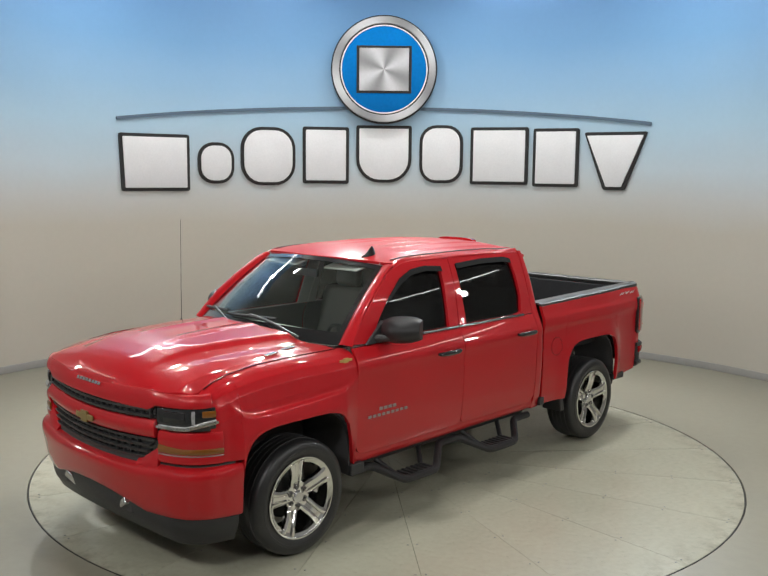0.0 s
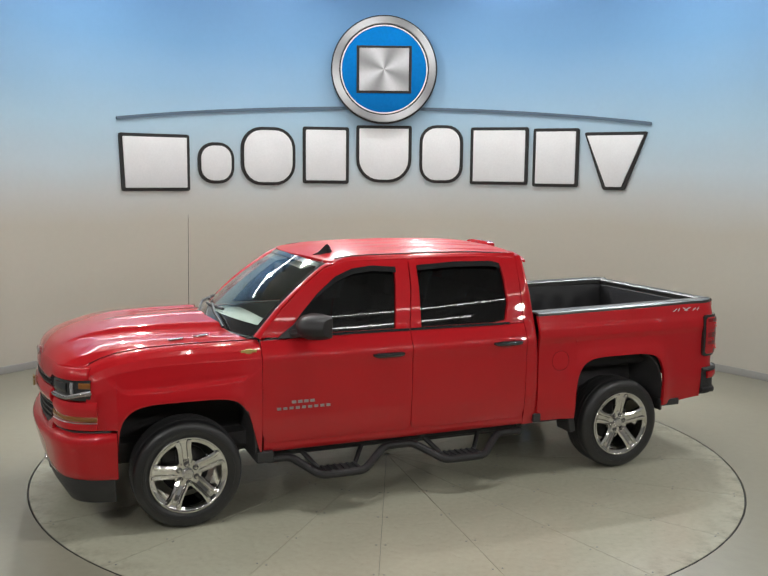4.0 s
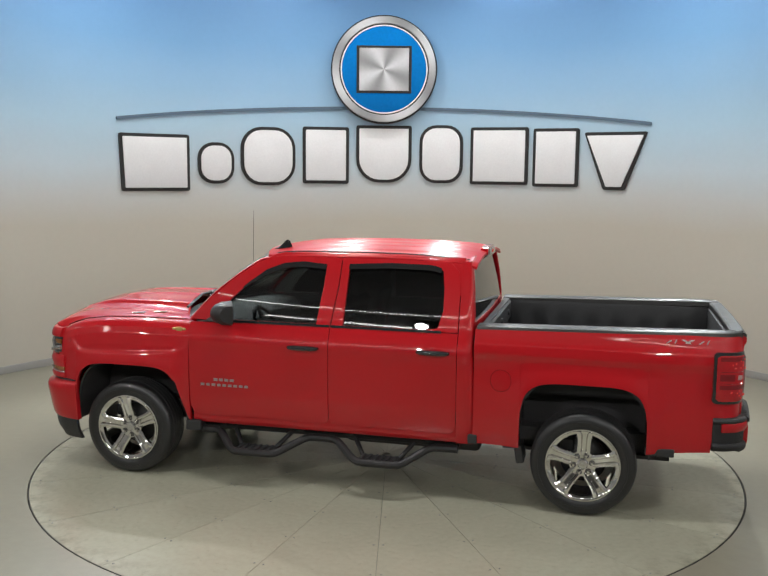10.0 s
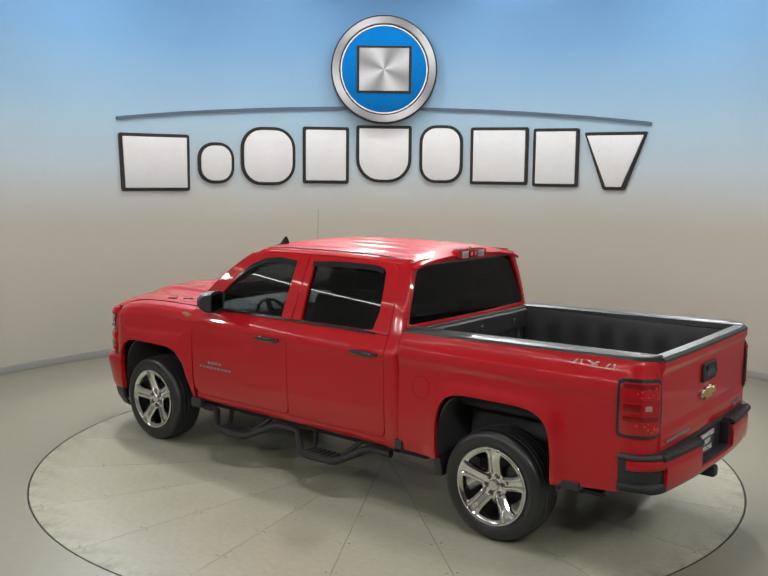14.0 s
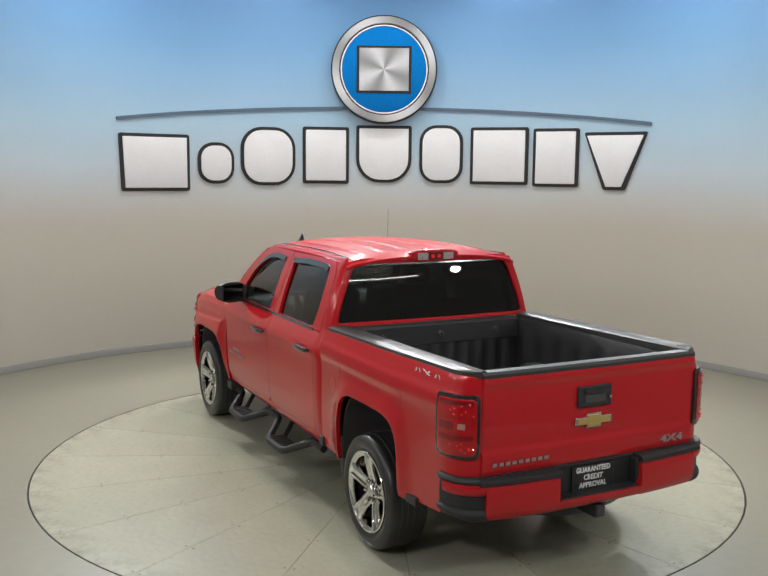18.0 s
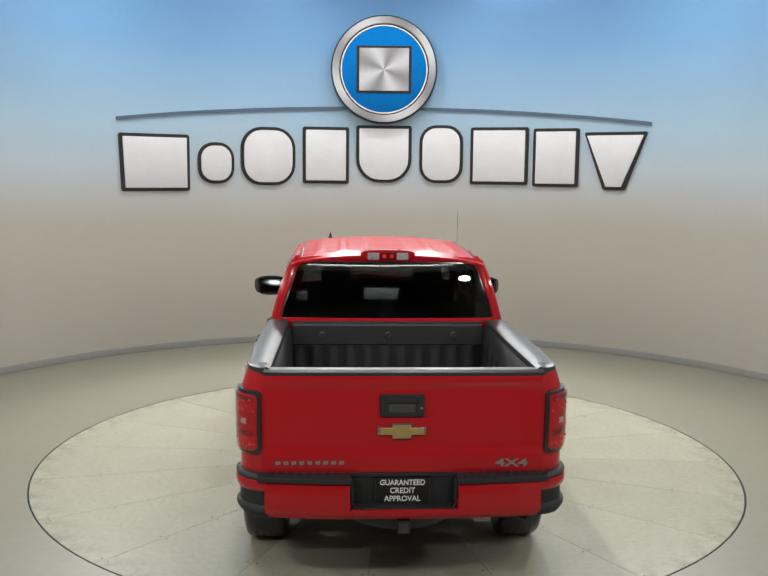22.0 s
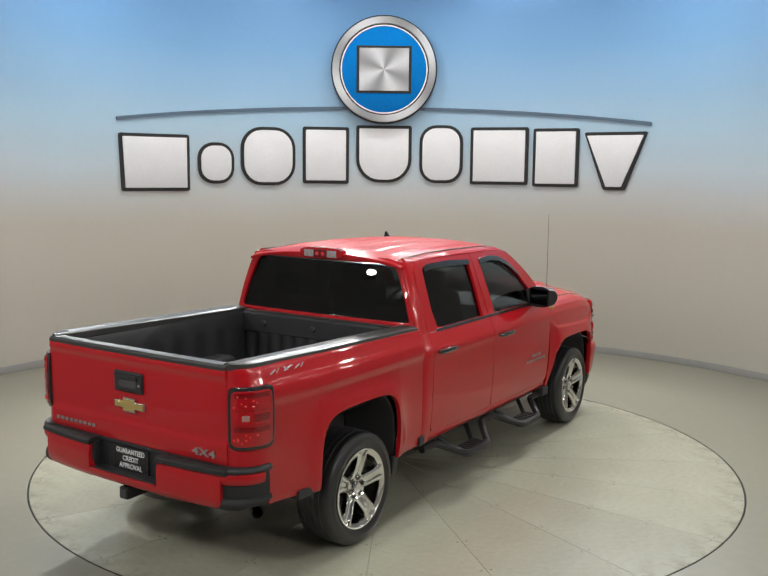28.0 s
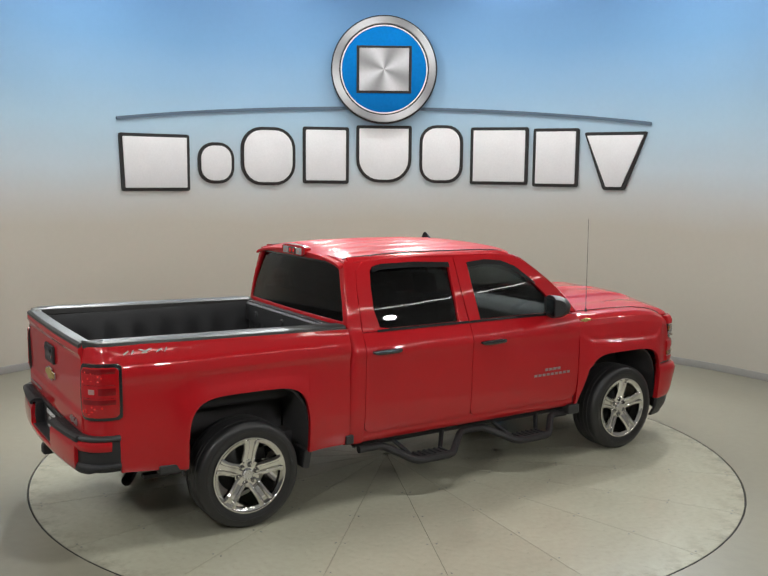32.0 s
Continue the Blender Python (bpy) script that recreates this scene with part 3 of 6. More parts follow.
def build_turntable():
    table = tagged(new("turntable"), "round flush turntable of twenty pale coated wedge panels", "turntable", kind="structure")
    bm = bmesh.new()
    bmesh.ops.create_cone(bm, cap_ends=True, segments=128, radius1=TABLE_R - 0.01, radius2=TABLE_R - 0.01, depth=0.06, matrix=Matrix.Translation((0, 0, -0.041)))
    part("deck", bm, JOINT, table, "dark deck below the panels")
    prof = ((TABLE_R - 0.006, -0.05), (TABLE_R, -0.05), (TABLE_R, -0.001), (TABLE_R - 0.006, -0.001))
    bm = lathe(prof, 128)
    bm.transform(pose(0, 0, 0, 90, 0, 0))
    for v in bm.verts:
        v.co.z = -0.05 if abs(v.co.z) > 0.02 else -0.001
    part("rim", bm, SEAM, table, "dark steel rim")
    # one wedge, turned twenty times
    gap = 0.0016
    half = radians(9)
    bm = bmesh.new()
    rad = (0.03, 0.5, 1.0, 1.5, 2.0, 2.5, TABLE_R - 0.009)
    top, low = [], []
    for k in range(11):
        row = []
        for r in rad:
            a = (half - gap / r) * (k / 5 - 1)
            row.append(Vector((r * math.cos(a), r * math.sin(a), 0.0)))
        top.append(row)
        low.append([p - Vector((0, 0, 0.011)) for p in row])
    solid(top, low, bm)
    finish(bm)
    me = bpy.data.meshes.new("panel")
    bm.to_mesh(me)
    bm.free()
    me.materials.append(PANEL)
    # a pair of countersunk screws
    bm = bmesh.new()
    for s in (-1, 1):
        bmesh.ops.create_cone(bm, cap_ends=True, segments=8, radius1=0.007, radius2=0.006, depth=0.004, matrix=Matrix.Translation((0, s * 0.032, 0.0012)))
    bolt = bpy.data.meshes.new("screws")
    finish(bm)
    bm.to_mesh(bolt)
    bm.free()
    bolt.materials.append(SCREW)
    for k in range(20):
        a = radians(12.4 + 9 + 18 * k)
        ob = new("panel", me)
        ob.parent, ob.rotation_euler = table, (0, 0, a)
        for r in (0.98, 1.48, 1.97, 2.42, 2.88):
            b = new("screws", bolt)
            j = a - half
            b.parent, b.location, b.rotation_euler = table, (r * math.cos(j), r * math.sin(j), 0), (0, 0, j)
    return table


# ---- the pickup: x forward from the rear axle, y to its left, z up from the floor ----
OFF = Vector((-1.7175, 0.0532, 0.0))
SIDE_Z = (0.40, 0.46, 0.55, 0.70, 0.90, 1.05, 1.10, 1.135, 1.155, 1.20, 1.26, 1.30, 1.35, 1.42, 1.50, 1.58, 1.65, 1.76, 1.82, 1.86)
SIDE_Y = (0.900, 0.925, 0.950, 0.966, 0.973, 0.975, 0.977, 0.984, 0.984, 0.965, 0.935, 0.912, 0.899, 0.880, 0.857, 0.832, 0.808, 0.764, 0.733, 0.690)
_fz = np.linspace(0.40, 1.86, 300)
_fy = np.convolve(np.pad(np.interp(_fz, SIDE_Z, SIDE_Y), 4, mode="edge"), np.ones(9) / 9, "valid")


def side_y(x, z):
    """Half the body's width at the cab."""
    return float(np.interp(z, _fz, _fy))


def glass_y(x, z):
    """Half the width over the side windows: an even curve."""
    return 0.9115 - 0.235 * (z - 1.30) - 0.20 * (z - 1.30) ** 2


F_ARCH, R_ARCH = (3.64, 0.42, 0.468, 0.488), (0.015, 0.46, 0.452, 0.515)


def arch(a, x):
    cx, cz, w, h = a
    k = min(abs(x - cx) / w, 1.0)
    return cz + h * (1 - k ** 4.8) ** (1 / 4.8)


def flare(a, x, z):
    """The lip that stands out round a wheel arch."""
    cx, cz, w, h = a
    d = (abs((x - cx) / w) ** 4.8 + abs(max(z - cz, 0) / h) ** 4.8) ** (1 / 4.8)
    return 0.024 * math.exp(-((d - 1.0) / 0.16) ** 2) + 0.014 * math.exp(-((d - 1.0) / 0.4) ** 2)


def bed_y(x, z):
    y = float(np.interp(z, (0.45, 0.55, 0.70, 0.90, 1.05, 1.12, 1.145, 1.165, 1.21, 1.235, 1.26, 1.30, 1.34, 1.40), (0.930, 0.948, 0.955, 0.955, 0.954, 0.958, 0.966, 0.970, 0.966, 0.962, 0.948, 0.934, 0.922, 0.895)))
    y += flare(R_ARCH, x, z) - 0.02 * max(0, min(1, (-0.3 - x) / 0.5))
    d = -0.90 - x
    if d > 0:
        y -= 0.17 - math.sqrt(max(0.17 ** 2 - min(d, 0.1699) ** 2, 0))
    return y


def fender_top(x):
    return float(np.interp(x, (3.0, 3.2, 3.6, 3.9, 4.1, 4.2, 4.3, 4.36), (1.268, 1.272, 1.272, 1.262, 1.235, 1.205, 1.160, 1.120)))


def fender_y(x, z):
    d = fender_top(x) - z
    y = float(np.interp(d, (0, 0.006, 0.022, 0.055, 0.11, 0.2, 0.35, 0.6, 0.75, 0.9), (0.832, 0.868, 0.905, 0.942, 0.966, 0.977, 0.978, 0.971, 0.950, 0.92)))
    line = float(np.interp(x, (3.10, 3.165, 3.25, 3.54, 3.80, 4.02, 4.08, 4.12, 4.155, 4.2), (1.13, 1.071, 1.029, 1.012, 1.0, 0.996, 1.012, 1.050, 1.09, 1.18)))
    crease = 0.015 / (1 + math.exp(max(-40, min(40, (z - line) / 0.006)))) * math.exp(-max(0, line - z) / 0.30)
    crease *= max(0, min(1, (x - 3.115) / 0.12)) * max(0, min(1, (4.20 - x) / 0.09))
    y += flare(F_ARCH, x, z) * max(0, min(1, (x - 3.095) / 0.16)) + crease
    return y - float(np.interp(x, (4.05, 4.15, 4.25, 4.30, 4.36), (0, 0.006, 0.022, 0.040, 0.08)))


def panel(xs, zb, zt, nz, yf, side, thick=0.03, push=0.0):
    """A body panel seen from the side, as wide as yf says, with a folded edge."""
    outer, inner = [], []
    for x in xs:
        b, t = zb(x), zt(x)
        col = [(x, b + (t - b) * j / nz) for j in range(nz + 1)]
        outer.append([Vector((x, side * (yf(x, z) + push), z)) for x, z in col])
        inner.append([Vector((x, side * (yf(x, z) + push - thick), z)) for x, z in col])
    return solid(outer, inner)


def spread(a, b, n, ease=False):
    return [a + (b - a) * ((1 - math.cos(math.pi * k / (n - 1))) / 2 if ease else k / (n - 1)) for k in range(n)]


def table_of(pts):
    xs, zs = zip(*sorted(pts))
    return lambda x: float(np.interp(x, xs, zs))


def hoop(outer, inner, yf, side, thick=0.035, sub=6, across=3):
    """A frame between two outlines (x, z) of equal count, bent to the body's side."""
    def fine(o):
        out = []
        for a, b in zip(o, o[1:] + o[:1]):
            out += [(a[0] + (b[0] - a[0]) * k / sub, a[1] + (b[1] - a[1]) * k / sub) for k in range(sub)]
        return out
    A, B = fine(outer), fine(inner)
    P, Q = [], []
    for a, b in zip(A, B):
        row = [(a[0] + (b[0] - a[0]) * k / across, a[1] + (b[1] - a[1]) * k / across) for k in range(across + 1)]
        P.append([Vector((x, side * yf(x, z), z)) for x, z in row])
        Q.append([Vector((x, side * (yf(x, z) - thick), z)) for x, z in row])
    return solid(P, Q, loop=True)


# the front's plan: from the left wheel arch round the nose to the right one
_half = ((4.09, 1.000), (4.20, 0.980), (4.30, 0.942), (4.38, 0.875), (4.435, 0.78), (4.470, 0.66), (4.512, 0.44), (4.537, 0.22), (4.545, 0.0))
_half = [(x + 0.024 * max(0, min(1, (x - 4.15) / 0.25)), y) for x, y in _half]
NOSE = curve_through([(x, y, 0) for x, y in _half] + [(x, -y, 0) for x, y in _half[-2::-1]], 121)
_tail = ((-0.84, 0.952), (-0.95, 0.945), (-1.03, 0.915), (-1.09, 0.85), (-1.12, 0.76), (-1.15, 0.5), (-1.165, 0.25), (-1.17, 0.0))
TAIL = curve_through([(x, y, 0) for x, y in _tail] + [(x, -y, 0) for x, y in _tail[-2::-1]], 121)


def normals(line):
    out = []
    for i in range(len(line)):
        d = (line[min(i + 1, len(line) - 1)] - line[max(i - 1, 0)]).normalized()
        out.append(Vector((d.y, -d.x, 0)))
    return out


def wrap(line, sign, keep, zs, offs, thick=0.03, bm=None):
    """A skin along a plan line, where keep(y) holds: heights zs(y) and their offsets outwards. sign: 1 where the line's normal looks in."""
    nn = normals(line)
    outer, inner = [], []
    for p, n in zip(line, nn):
        if not keep(p):
            continue
        z = zs(p.y) if callable(zs) else zs
        of = offs(p) if callable(offs) else offs
        outer.append([Vector((p.x, p.y, 0)) - n * sign * o + Vector((0, 0, h)) for h, o in zip(z, of)])
        inner.append([Vector((p.x, p.y, 0)) - n * sign * (o - thick) + Vector((0, 0, h)) for h, o in zip(z, of)])
    return solid(outer, inner, bm)


NS = 1 if normals(NOSE)[60].x < 0 else -1
TS = 1 if normals(TAIL)[60].x > 0 else -1


def lerp_rows(a, b, n):
    return [a + (b - a) * k / (n - 1) for k in range(n)]


def bow(cx, cy, cz, w, h, d, face):
    """A plain flat badge: a wide bar with a taller middle. face: the pose of its plane."""
    bm = bmesh.new()
    for s, t in ((1.0, 0.0), (0.40, 0.002)):
        ww, hh = (w, h * 0.52) if s == 1.0 else (w * 0.40, h)
        box((0, 0, d / 2 + t / 2), (ww, hh, d + t), bm)
    bm.transform(face)
    return bm


def badge_bars(n, length, height, face, depth=0.004, gap=0.3):
    """A row of plain bars, for lettering."""
    bm = bmesh.new()
    p = length / n
    for k in range(n):
        box((-length / 2 + p * (k + 0.5), 0, depth / 2), (p * (1 - gap), height, depth), bm)
    bm.transform(face)
    return bm


def side_face(x, y, z, side, tilt=0):
    """The plane of a badge on the flank: its x runs as one reads, its z stands out."""
    m = Matrix(((-side, 0, 0), (0, 0, side), (0, 1, 0))).to_4x4()
    return Matrix.Translation((x, side * y, z)) @ m @ pose(0, 0, 0, tilt, 0, 0)


REAR_FACE = Matrix(((0, 0, -1), (-1, 0, 0), (0, 1, 0))).to_4x4()
FRONT_FACE = Matrix(((0, 0, 1), (1, 0, 0), (0, 1, 0))).to_4x4()


def build_wheel(truck, x, y, side, spin, nuts):
    at = OFF + Vector((x, side * y, 0.381))
    o = side
    # brake and hub behind the spokes
    hub = part("wheel", lathe(((0.02, -0.06 * o), (0.17, -0.06 * o), (0.17, -0.035 * o), (0.08, 0.02 * o), (0.02, 0.02 * o)), 40), STEEL, truck, "wheel with chrome rim and black tyre", at=at)
    R, W = 0.380, 0.137
    prof = [(0.258, -W * 0.86), (0.288, -W * 0.98), (0.328, -W * 1.02), (0.360, -W * 0.96), (0.374, -W * 0.86), (R, -W * 0.70), (R + 0.003, 0), (R, W * 0.70), (0.374, W * 0.86),
            (0.360, W * 0.96), (0.333, W * 1.02), (0.306, W * 1.03), (0.287, W * 0.98), (0.271, W * 0.90), (0.258, W * 0.86)]
    tyre = part("tyre", lathe(prof, 72), RUBBER, hub, "black rubber tyre")
    # tread grooves round the tyre
    bm = bmesh.new()
    for y0 in (-0.065, -0.022, 0.022, 0.065):
        lathe(((R + 0.0002, y0 - 0.004), (R + 0.0036, y0 - 0.004), (R + 0.0036, y0 + 0.004), (R + 0.0002, y0 + 0.004)), 72, bm)
    part("groove", bm, DARK, tyre, "tread groove")
    bm = lathe(((0.3095, o * W * 1.035), (0.3105, o * W * 1.045), (0.3225, o * W * 1.045), (0.3235, o * W * 1.03)), 72)
    part("sidewall_rib", bm, RUBBER, tyre, "raised rib on the tyre's sidewall")
    # rim: barrel and lip
    yb = o * W
    prof = ((0.272, yb * 0.98), (0.269, yb * 1.01), (0.261, yb * 1.01), (0.255, yb * 0.96), (0.242, yb * 0.93), (0.234, yb * 0.90), (0.231, yb * 0.80), (0.236, yb * 0.55), (0.236, -yb * 0.8), (0.246, -yb * 0.9), (0.260, yb * 0.4), (0.270, yb * 0.86))
    rim = part("rim", lathe(prof, 72), CHROME, hub, "chrome rim")
    # five split spokes
    for k in range(5):
        a = radians(spin + 72 * k)
        rows, low = [], []
        st = [(0.060, 0.047, 0.62), (0.100, 0.052, 0.72), (0.145, 0.050, 0.82), (0.19, 0.052, 0.90), (0.225, 0.060, 0.95), (0.249, 0.074, 0.955)]
        for r, hw, d in st:
            ridge = [(-1.0, -0.14), (-0.92, -0.02), (-0.62, 0.04), (-0.40, 0.03), (-0.26, -0.06), (0.26, -0.06), (0.40, 0.03), (0.62, 0.04), (0.92, -0.02), (1.0, -0.14)]
            rows.append([Vector((r, o * W * (d + h), u * hw)) for u, h in ridge])
            low.append([Vector((r, o * W * (d - 0.34), u * hw * 0.82)) for u, h in ridge])
        bm = solid(rows, low)
        bm.transform(Matrix.Rotation(a, 4, "Y"))
        part("spoke", bm, CHROME, rim, "", 0.0015, sharp=16)
    bm = lathe(((0.0005, o * W * 0.66), (0.098, o * W * 0.66), (0.098, o * W * 0.45), (0.0005, o * W * 0.45)), 40)
    part("hub_plate", bm, CHROME, rim, "", 0.004)
    bm = lathe(((0.0005, o * W * 0.80), (0.032, o * W * 0.79), (0.040, o * W * 0.74), (0.042, o * W * 0.6), (0.0005, o * W * 0.6)), 32)
    part("centre_cap", bm, SILVER, rim, "silver centre cap")
    for k in range(6):
        a = radians(nuts + 60 * k)
        c = Vector((0.066 * math.cos(a), 0, 0.068 * math.sin(a)))
        bm = lathe(((0.0005, o * W * 0.85), (0.009, o * W * 0.85), (0.0125, o * W * 0.80), (0.0125, o * W * 0.62), (0.0005, o * W * 0.62)), 6)
        bm.transform(Matrix.Translation(c))
        part("wheel_nut", bm, CHROME, hub)
        # Flat dark ring stands in for the shade of a nut's recess.
        bm = lathe(((0.0135, o * W * 0.668), (0.021, o * W * 0.668), (0.021, o * W * 0.64), (0.0135, o * W * 0.64)), 16)
        bm.transform(Matrix.Translation(c))
        part("nut_shade_ring", bm, DARK, rim)
    box_c = Vector((0.12, -0.02 * o, 0.11))
    part("brake_caliper", box(box_c, (0.10, 0.07, 0.09)), STEEL, hub, "", 0.01)
    return hub


def cab_back(y, z):
    """The cab's rear surface."""
    return Vector((0.830 + (z - 1.36) * 0.05 + 0.14 * max(0, z - 1.36) ** 2 - 0.018 * (1 - (y / 0.85) ** 2), y, z))


def rear_half(z):
    """Half the width of the cab's flat rear face."""
    return float(np.interp(z, (0.4, 1.0, 1.27, 1.36, 1.50, 1.74, 1.815), (0.88, 0.93, 0.885, 0.850, 0.816, 0.738, 0.705)))


# outlines of the window frames (x, z)
FRONT_OUT = [(1.943, 1.294), (1.90, 1.60), (1.893, 1.808), (2.20, 1.828), (2.42, 1.808), (2.58, 1.762), (2.78, 1.618), (2.95, 1.470), (3.102, 1.300), (2.90, 1.290), (2.50, 1.292), (2.20, 1.294)]
FRONT_IN = [(2.055, 1.302), (2.018, 1.60), (2.010, 1.752), (2.20, 1.768), (2.36, 1.752), (2.50, 1.700), (2.66, 1.580), (2.79, 1.450), (2.905, 1.312), (2.80, 1.302), (2.50, 1.302), (2.20, 1.302)]
REAR_OUT = [(1.935, 1.294), (1.892, 1.60), (1.885, 1.808), (1.50, 1.828), (1.14, 1.822), (1.03, 1.800), (0.965, 1.740), (0.944, 1.62), (0.944, 1.45), (0.944, 1.294), (1.20, 1.294), (1.50, 1.294)]
REAR_IN = [(1.842, 1.302), (1.828, 1.60), (1.826, 1.760), (1.50, 1.778), (1.17, 1.774), (1.115, 1.765), (1.085, 1.735), (1.068, 1.62), (1.064, 1.45), (1.100, 1.318), (1.20, 1.302), (1.50, 1.302)]


def build_truck():
    truck = tagged(new("pickup_truck"), "glossy red four-door pickup truck with black bed, parked on the turntable", "pickup truck")

    def add(name, bm, material, label="", bevel=0.0, parent=None, sharp=35):
        if parent is not None:
            return part(name, bm, material, parent, label, bevel, sharp=sharp)
        return part(name, bm, material, truck, label, bevel, at=OFF, sharp=sharp)

    # ---- flanks, both sides ----
    for s in (1, -1):
        # front wing
        xs = sorted(set(spread(3.108, 3.23, 14) + spread(3.24, 4.108, 58, True) + spread(4.108, 4.30, 15)))

        def wing_b(x):
            if x < 3.30:
                return max(arch((3.64, 0.42, 0.440, 0.488), x), min(0.47 + 3.5 * max(0, x - 3.122), 0.80))
            if x < 4.108:
                return arch(F_ARCH, x) if x > 3.64 else arch((3.64, 0.42, 0.440, 0.488), x)
            return 0.748
        wing = add("front_wing", panel(xs, wing_b, fender_top, 64, fender_y, s), RED, "red front wing", 0.004, sharp=50)
        badge = bow(0, 0, 0, 0.115, 0.034, 0.006, side_face(3.197, fender_y(3.197, 1.215) + 0.002, 1.215, s, 8))
        add("wing_badge", badge, GOLD, "plain gold badge", 0.002, wing)
        # front door
        def rounded(x, a, b, r0, r1):
            e = 0.0
            if x - a < r0:
                e = r0 - math.sqrt(max(r0 ** 2 - (r0 - (x - a)) ** 2, 0))
            elif b - x < r1:
                e = r1 - math.sqrt(max(r1 ** 2 - (r1 - (b - x)) ** 2, 0))
            return 0.527 + e
        ends = lambda a, b, n: sorted(set(spread(a, b, n) + [a + 0.005 * k for k in range(14)] + [b - 0.005 * k for k in range(20)]))
        hi = lambda x: 1.288 - 0.012 * max(0, (x - 2.4) / 0.7)
        door = add("front_door", panel(ends(1.941, 3.105, 30), lambda x: rounded(x, 1.941, 3.105, 0.06, 0.09), hi, 32, side_y, s), RED, "red front door with tinted window", 0.0025)
        o = FRONT_OUT
        i = FRONT_IN
        fr = add("window_frame", hoop(o, i, side_y, s, 0.04, 5), RED, "red window frame", 0.003, door)
        gb, gt = lambda x: 1.285, table_of([(1.99, 1.765), (2.20, 1.785), (2.36, 1.768), (2.50, 1.716), (2.66, 1.596), (2.79, 1.468), (2.93, 1.305)])
        add("window", panel(spread(1.99, 2.92, 24), gb, gt, 10, glass_y, s, 0.006, -0.024), TINT, "dark tinted glass", 0, door)
        vt = table_of([(2.005, 1.760), (2.20, 1.776), (2.36, 1.759), (2.50, 1.706), (2.66, 1.586), (2.70, 1.545)])
        add("rain_visor", panel(spread(2.008, 2.68, 20), lambda x: vt(x) - 0.040 + 0.024 * max(0, (x - 2.5) / 0.18), vt, 4, lambda x, z: side_y(x, z) + 0.010 + 0.05 * (vt(x) - z), s, 0.005), GLOSS_BLACK, "dark rain visor", 0, fr)
        add("belt_trim", panel(spread(1.945, 2.93, 16), lambda x: 1.286, lambda x: 1.304, 2, side_y, s, 0.012, 0.006), GLOSS_BLACK, "black belt trim", 0.002, door)
        # rear door
        rdoor = add("rear_door", panel(ends(0.941, 1.937, 26), lambda x: rounded(x, 0.941, 1.937, 0.07, 0.05), lambda x: 1.288, 32, side_y, s), RED, "red rear door with tinted window", 0.0025)
        o = REAR_OUT
        i = REAR_IN
        rfr = add("window_frame", hoop(o, i, side_y, s, 0.04, 5), RED, "red window frame", 0.003, rdoor)
        gt = table_of([(1.04, 1.76), (1.15, 1.787), (1.5, 1.793), (1.85, 1.774)])
        add("window", panel(spread(1.045, 1.85, 18), lambda x: 1.285, gt, 10, glass_y, s, 0.006, -0.024), TINT, "dark tinted glass", 0, rdoor)
        vt = table_of([(1.10, 1.762), (1.17, 1.782), (1.5, 1.786), (1.83, 1.768)])
        add("rain_visor", panel(spread(1.10, 1.826, 16), lambda x: vt(x) - 0.040, vt, 4, lambda x, z: side_y(x, z) + 0.010 + 0.05 * (vt(x) - z), s, 0.005), GLOSS_BLACK, "dark rain visor", 0, rfr)
        add("belt_trim", panel(spread(1.07, 1.935, 14), lambda x: 1.286, lambda x: 1.304, 2, side_y, s, 0.012, 0.006), GLOSS_BLACK, "black belt trim", 0.002, rdoor)
        # inner trim
        inner_y = lambda x, z: side_y(x, z) - 0.046
        add("door_card", panel(spread(1.95, 3.06, 8), lambda x: 0.56, lambda x: 1.29 - 0.012 * max(0, (x - 2.4) / 0.7), 8, inner_y, s, 0.02), CARD, "dark inner door card", 0.004, door)
        add("door_card", panel(spread(0.95, 1.93, 8), lambda x: 0.56, lambda x: 1.29, 8, inner_y, s, 0.02), CARD, "dark inner door card", 0.004, rdoor)
        for oo, ii, d in ((FRONT_OUT, FRONT_IN, fr), (REAR_OUT, REAR_IN, rfr)):
            add("frame_trim", hoop(list(oo), list(ii), inner_y, s, 0.012, 5), TRIM_GREY, "grey inner trim of the window frame", 0, d)
        # door handles
        for x0, z0, d in ((2.005, 1.128, door), (0.985, 1.150, rdoor)):
            path = [(x0 + 0.005, 0.005), (x0 + 0.03, 0.030), (x0 + 0.13, 0.036), (x0 + 0.235, 0.030), (x0 + 0.262, 0.005)]
            P, Q = [], []
            for x, out in [(p.x, p.y) for p in curve_through([(a, b, 0) for a, b in path], 25)]:
                y = side_y(x, z0)
                u = (x - x0 - 0.1335) / 0.1335
                k = math.sqrt(max(1 - u ** 4, 0.03))
                ring = [(y + out - 0.004, -0.021 * k), (y + out + 0.007, -0.015 * k), (y + out + 0.012, -0.004 * k), (y + out + 0.011, 0.008 * k), (y + out + 0.004, 0.019 * k)]
                P.append([Vector((x, s * yy, z0 + dz)) for yy, dz in ring])
                Q.append([Vector((x, s * (yy - 0.020), z0 + dz)) for yy, dz in ring])
            h = add("handle", solid(P, Q), GLOSS_BLACK, "black door handle", 0.002, d)
            bm = bmesh.new()
            bmesh.ops.create_uvsphere(bm, u_segments=20, v_segments=8, radius=1)
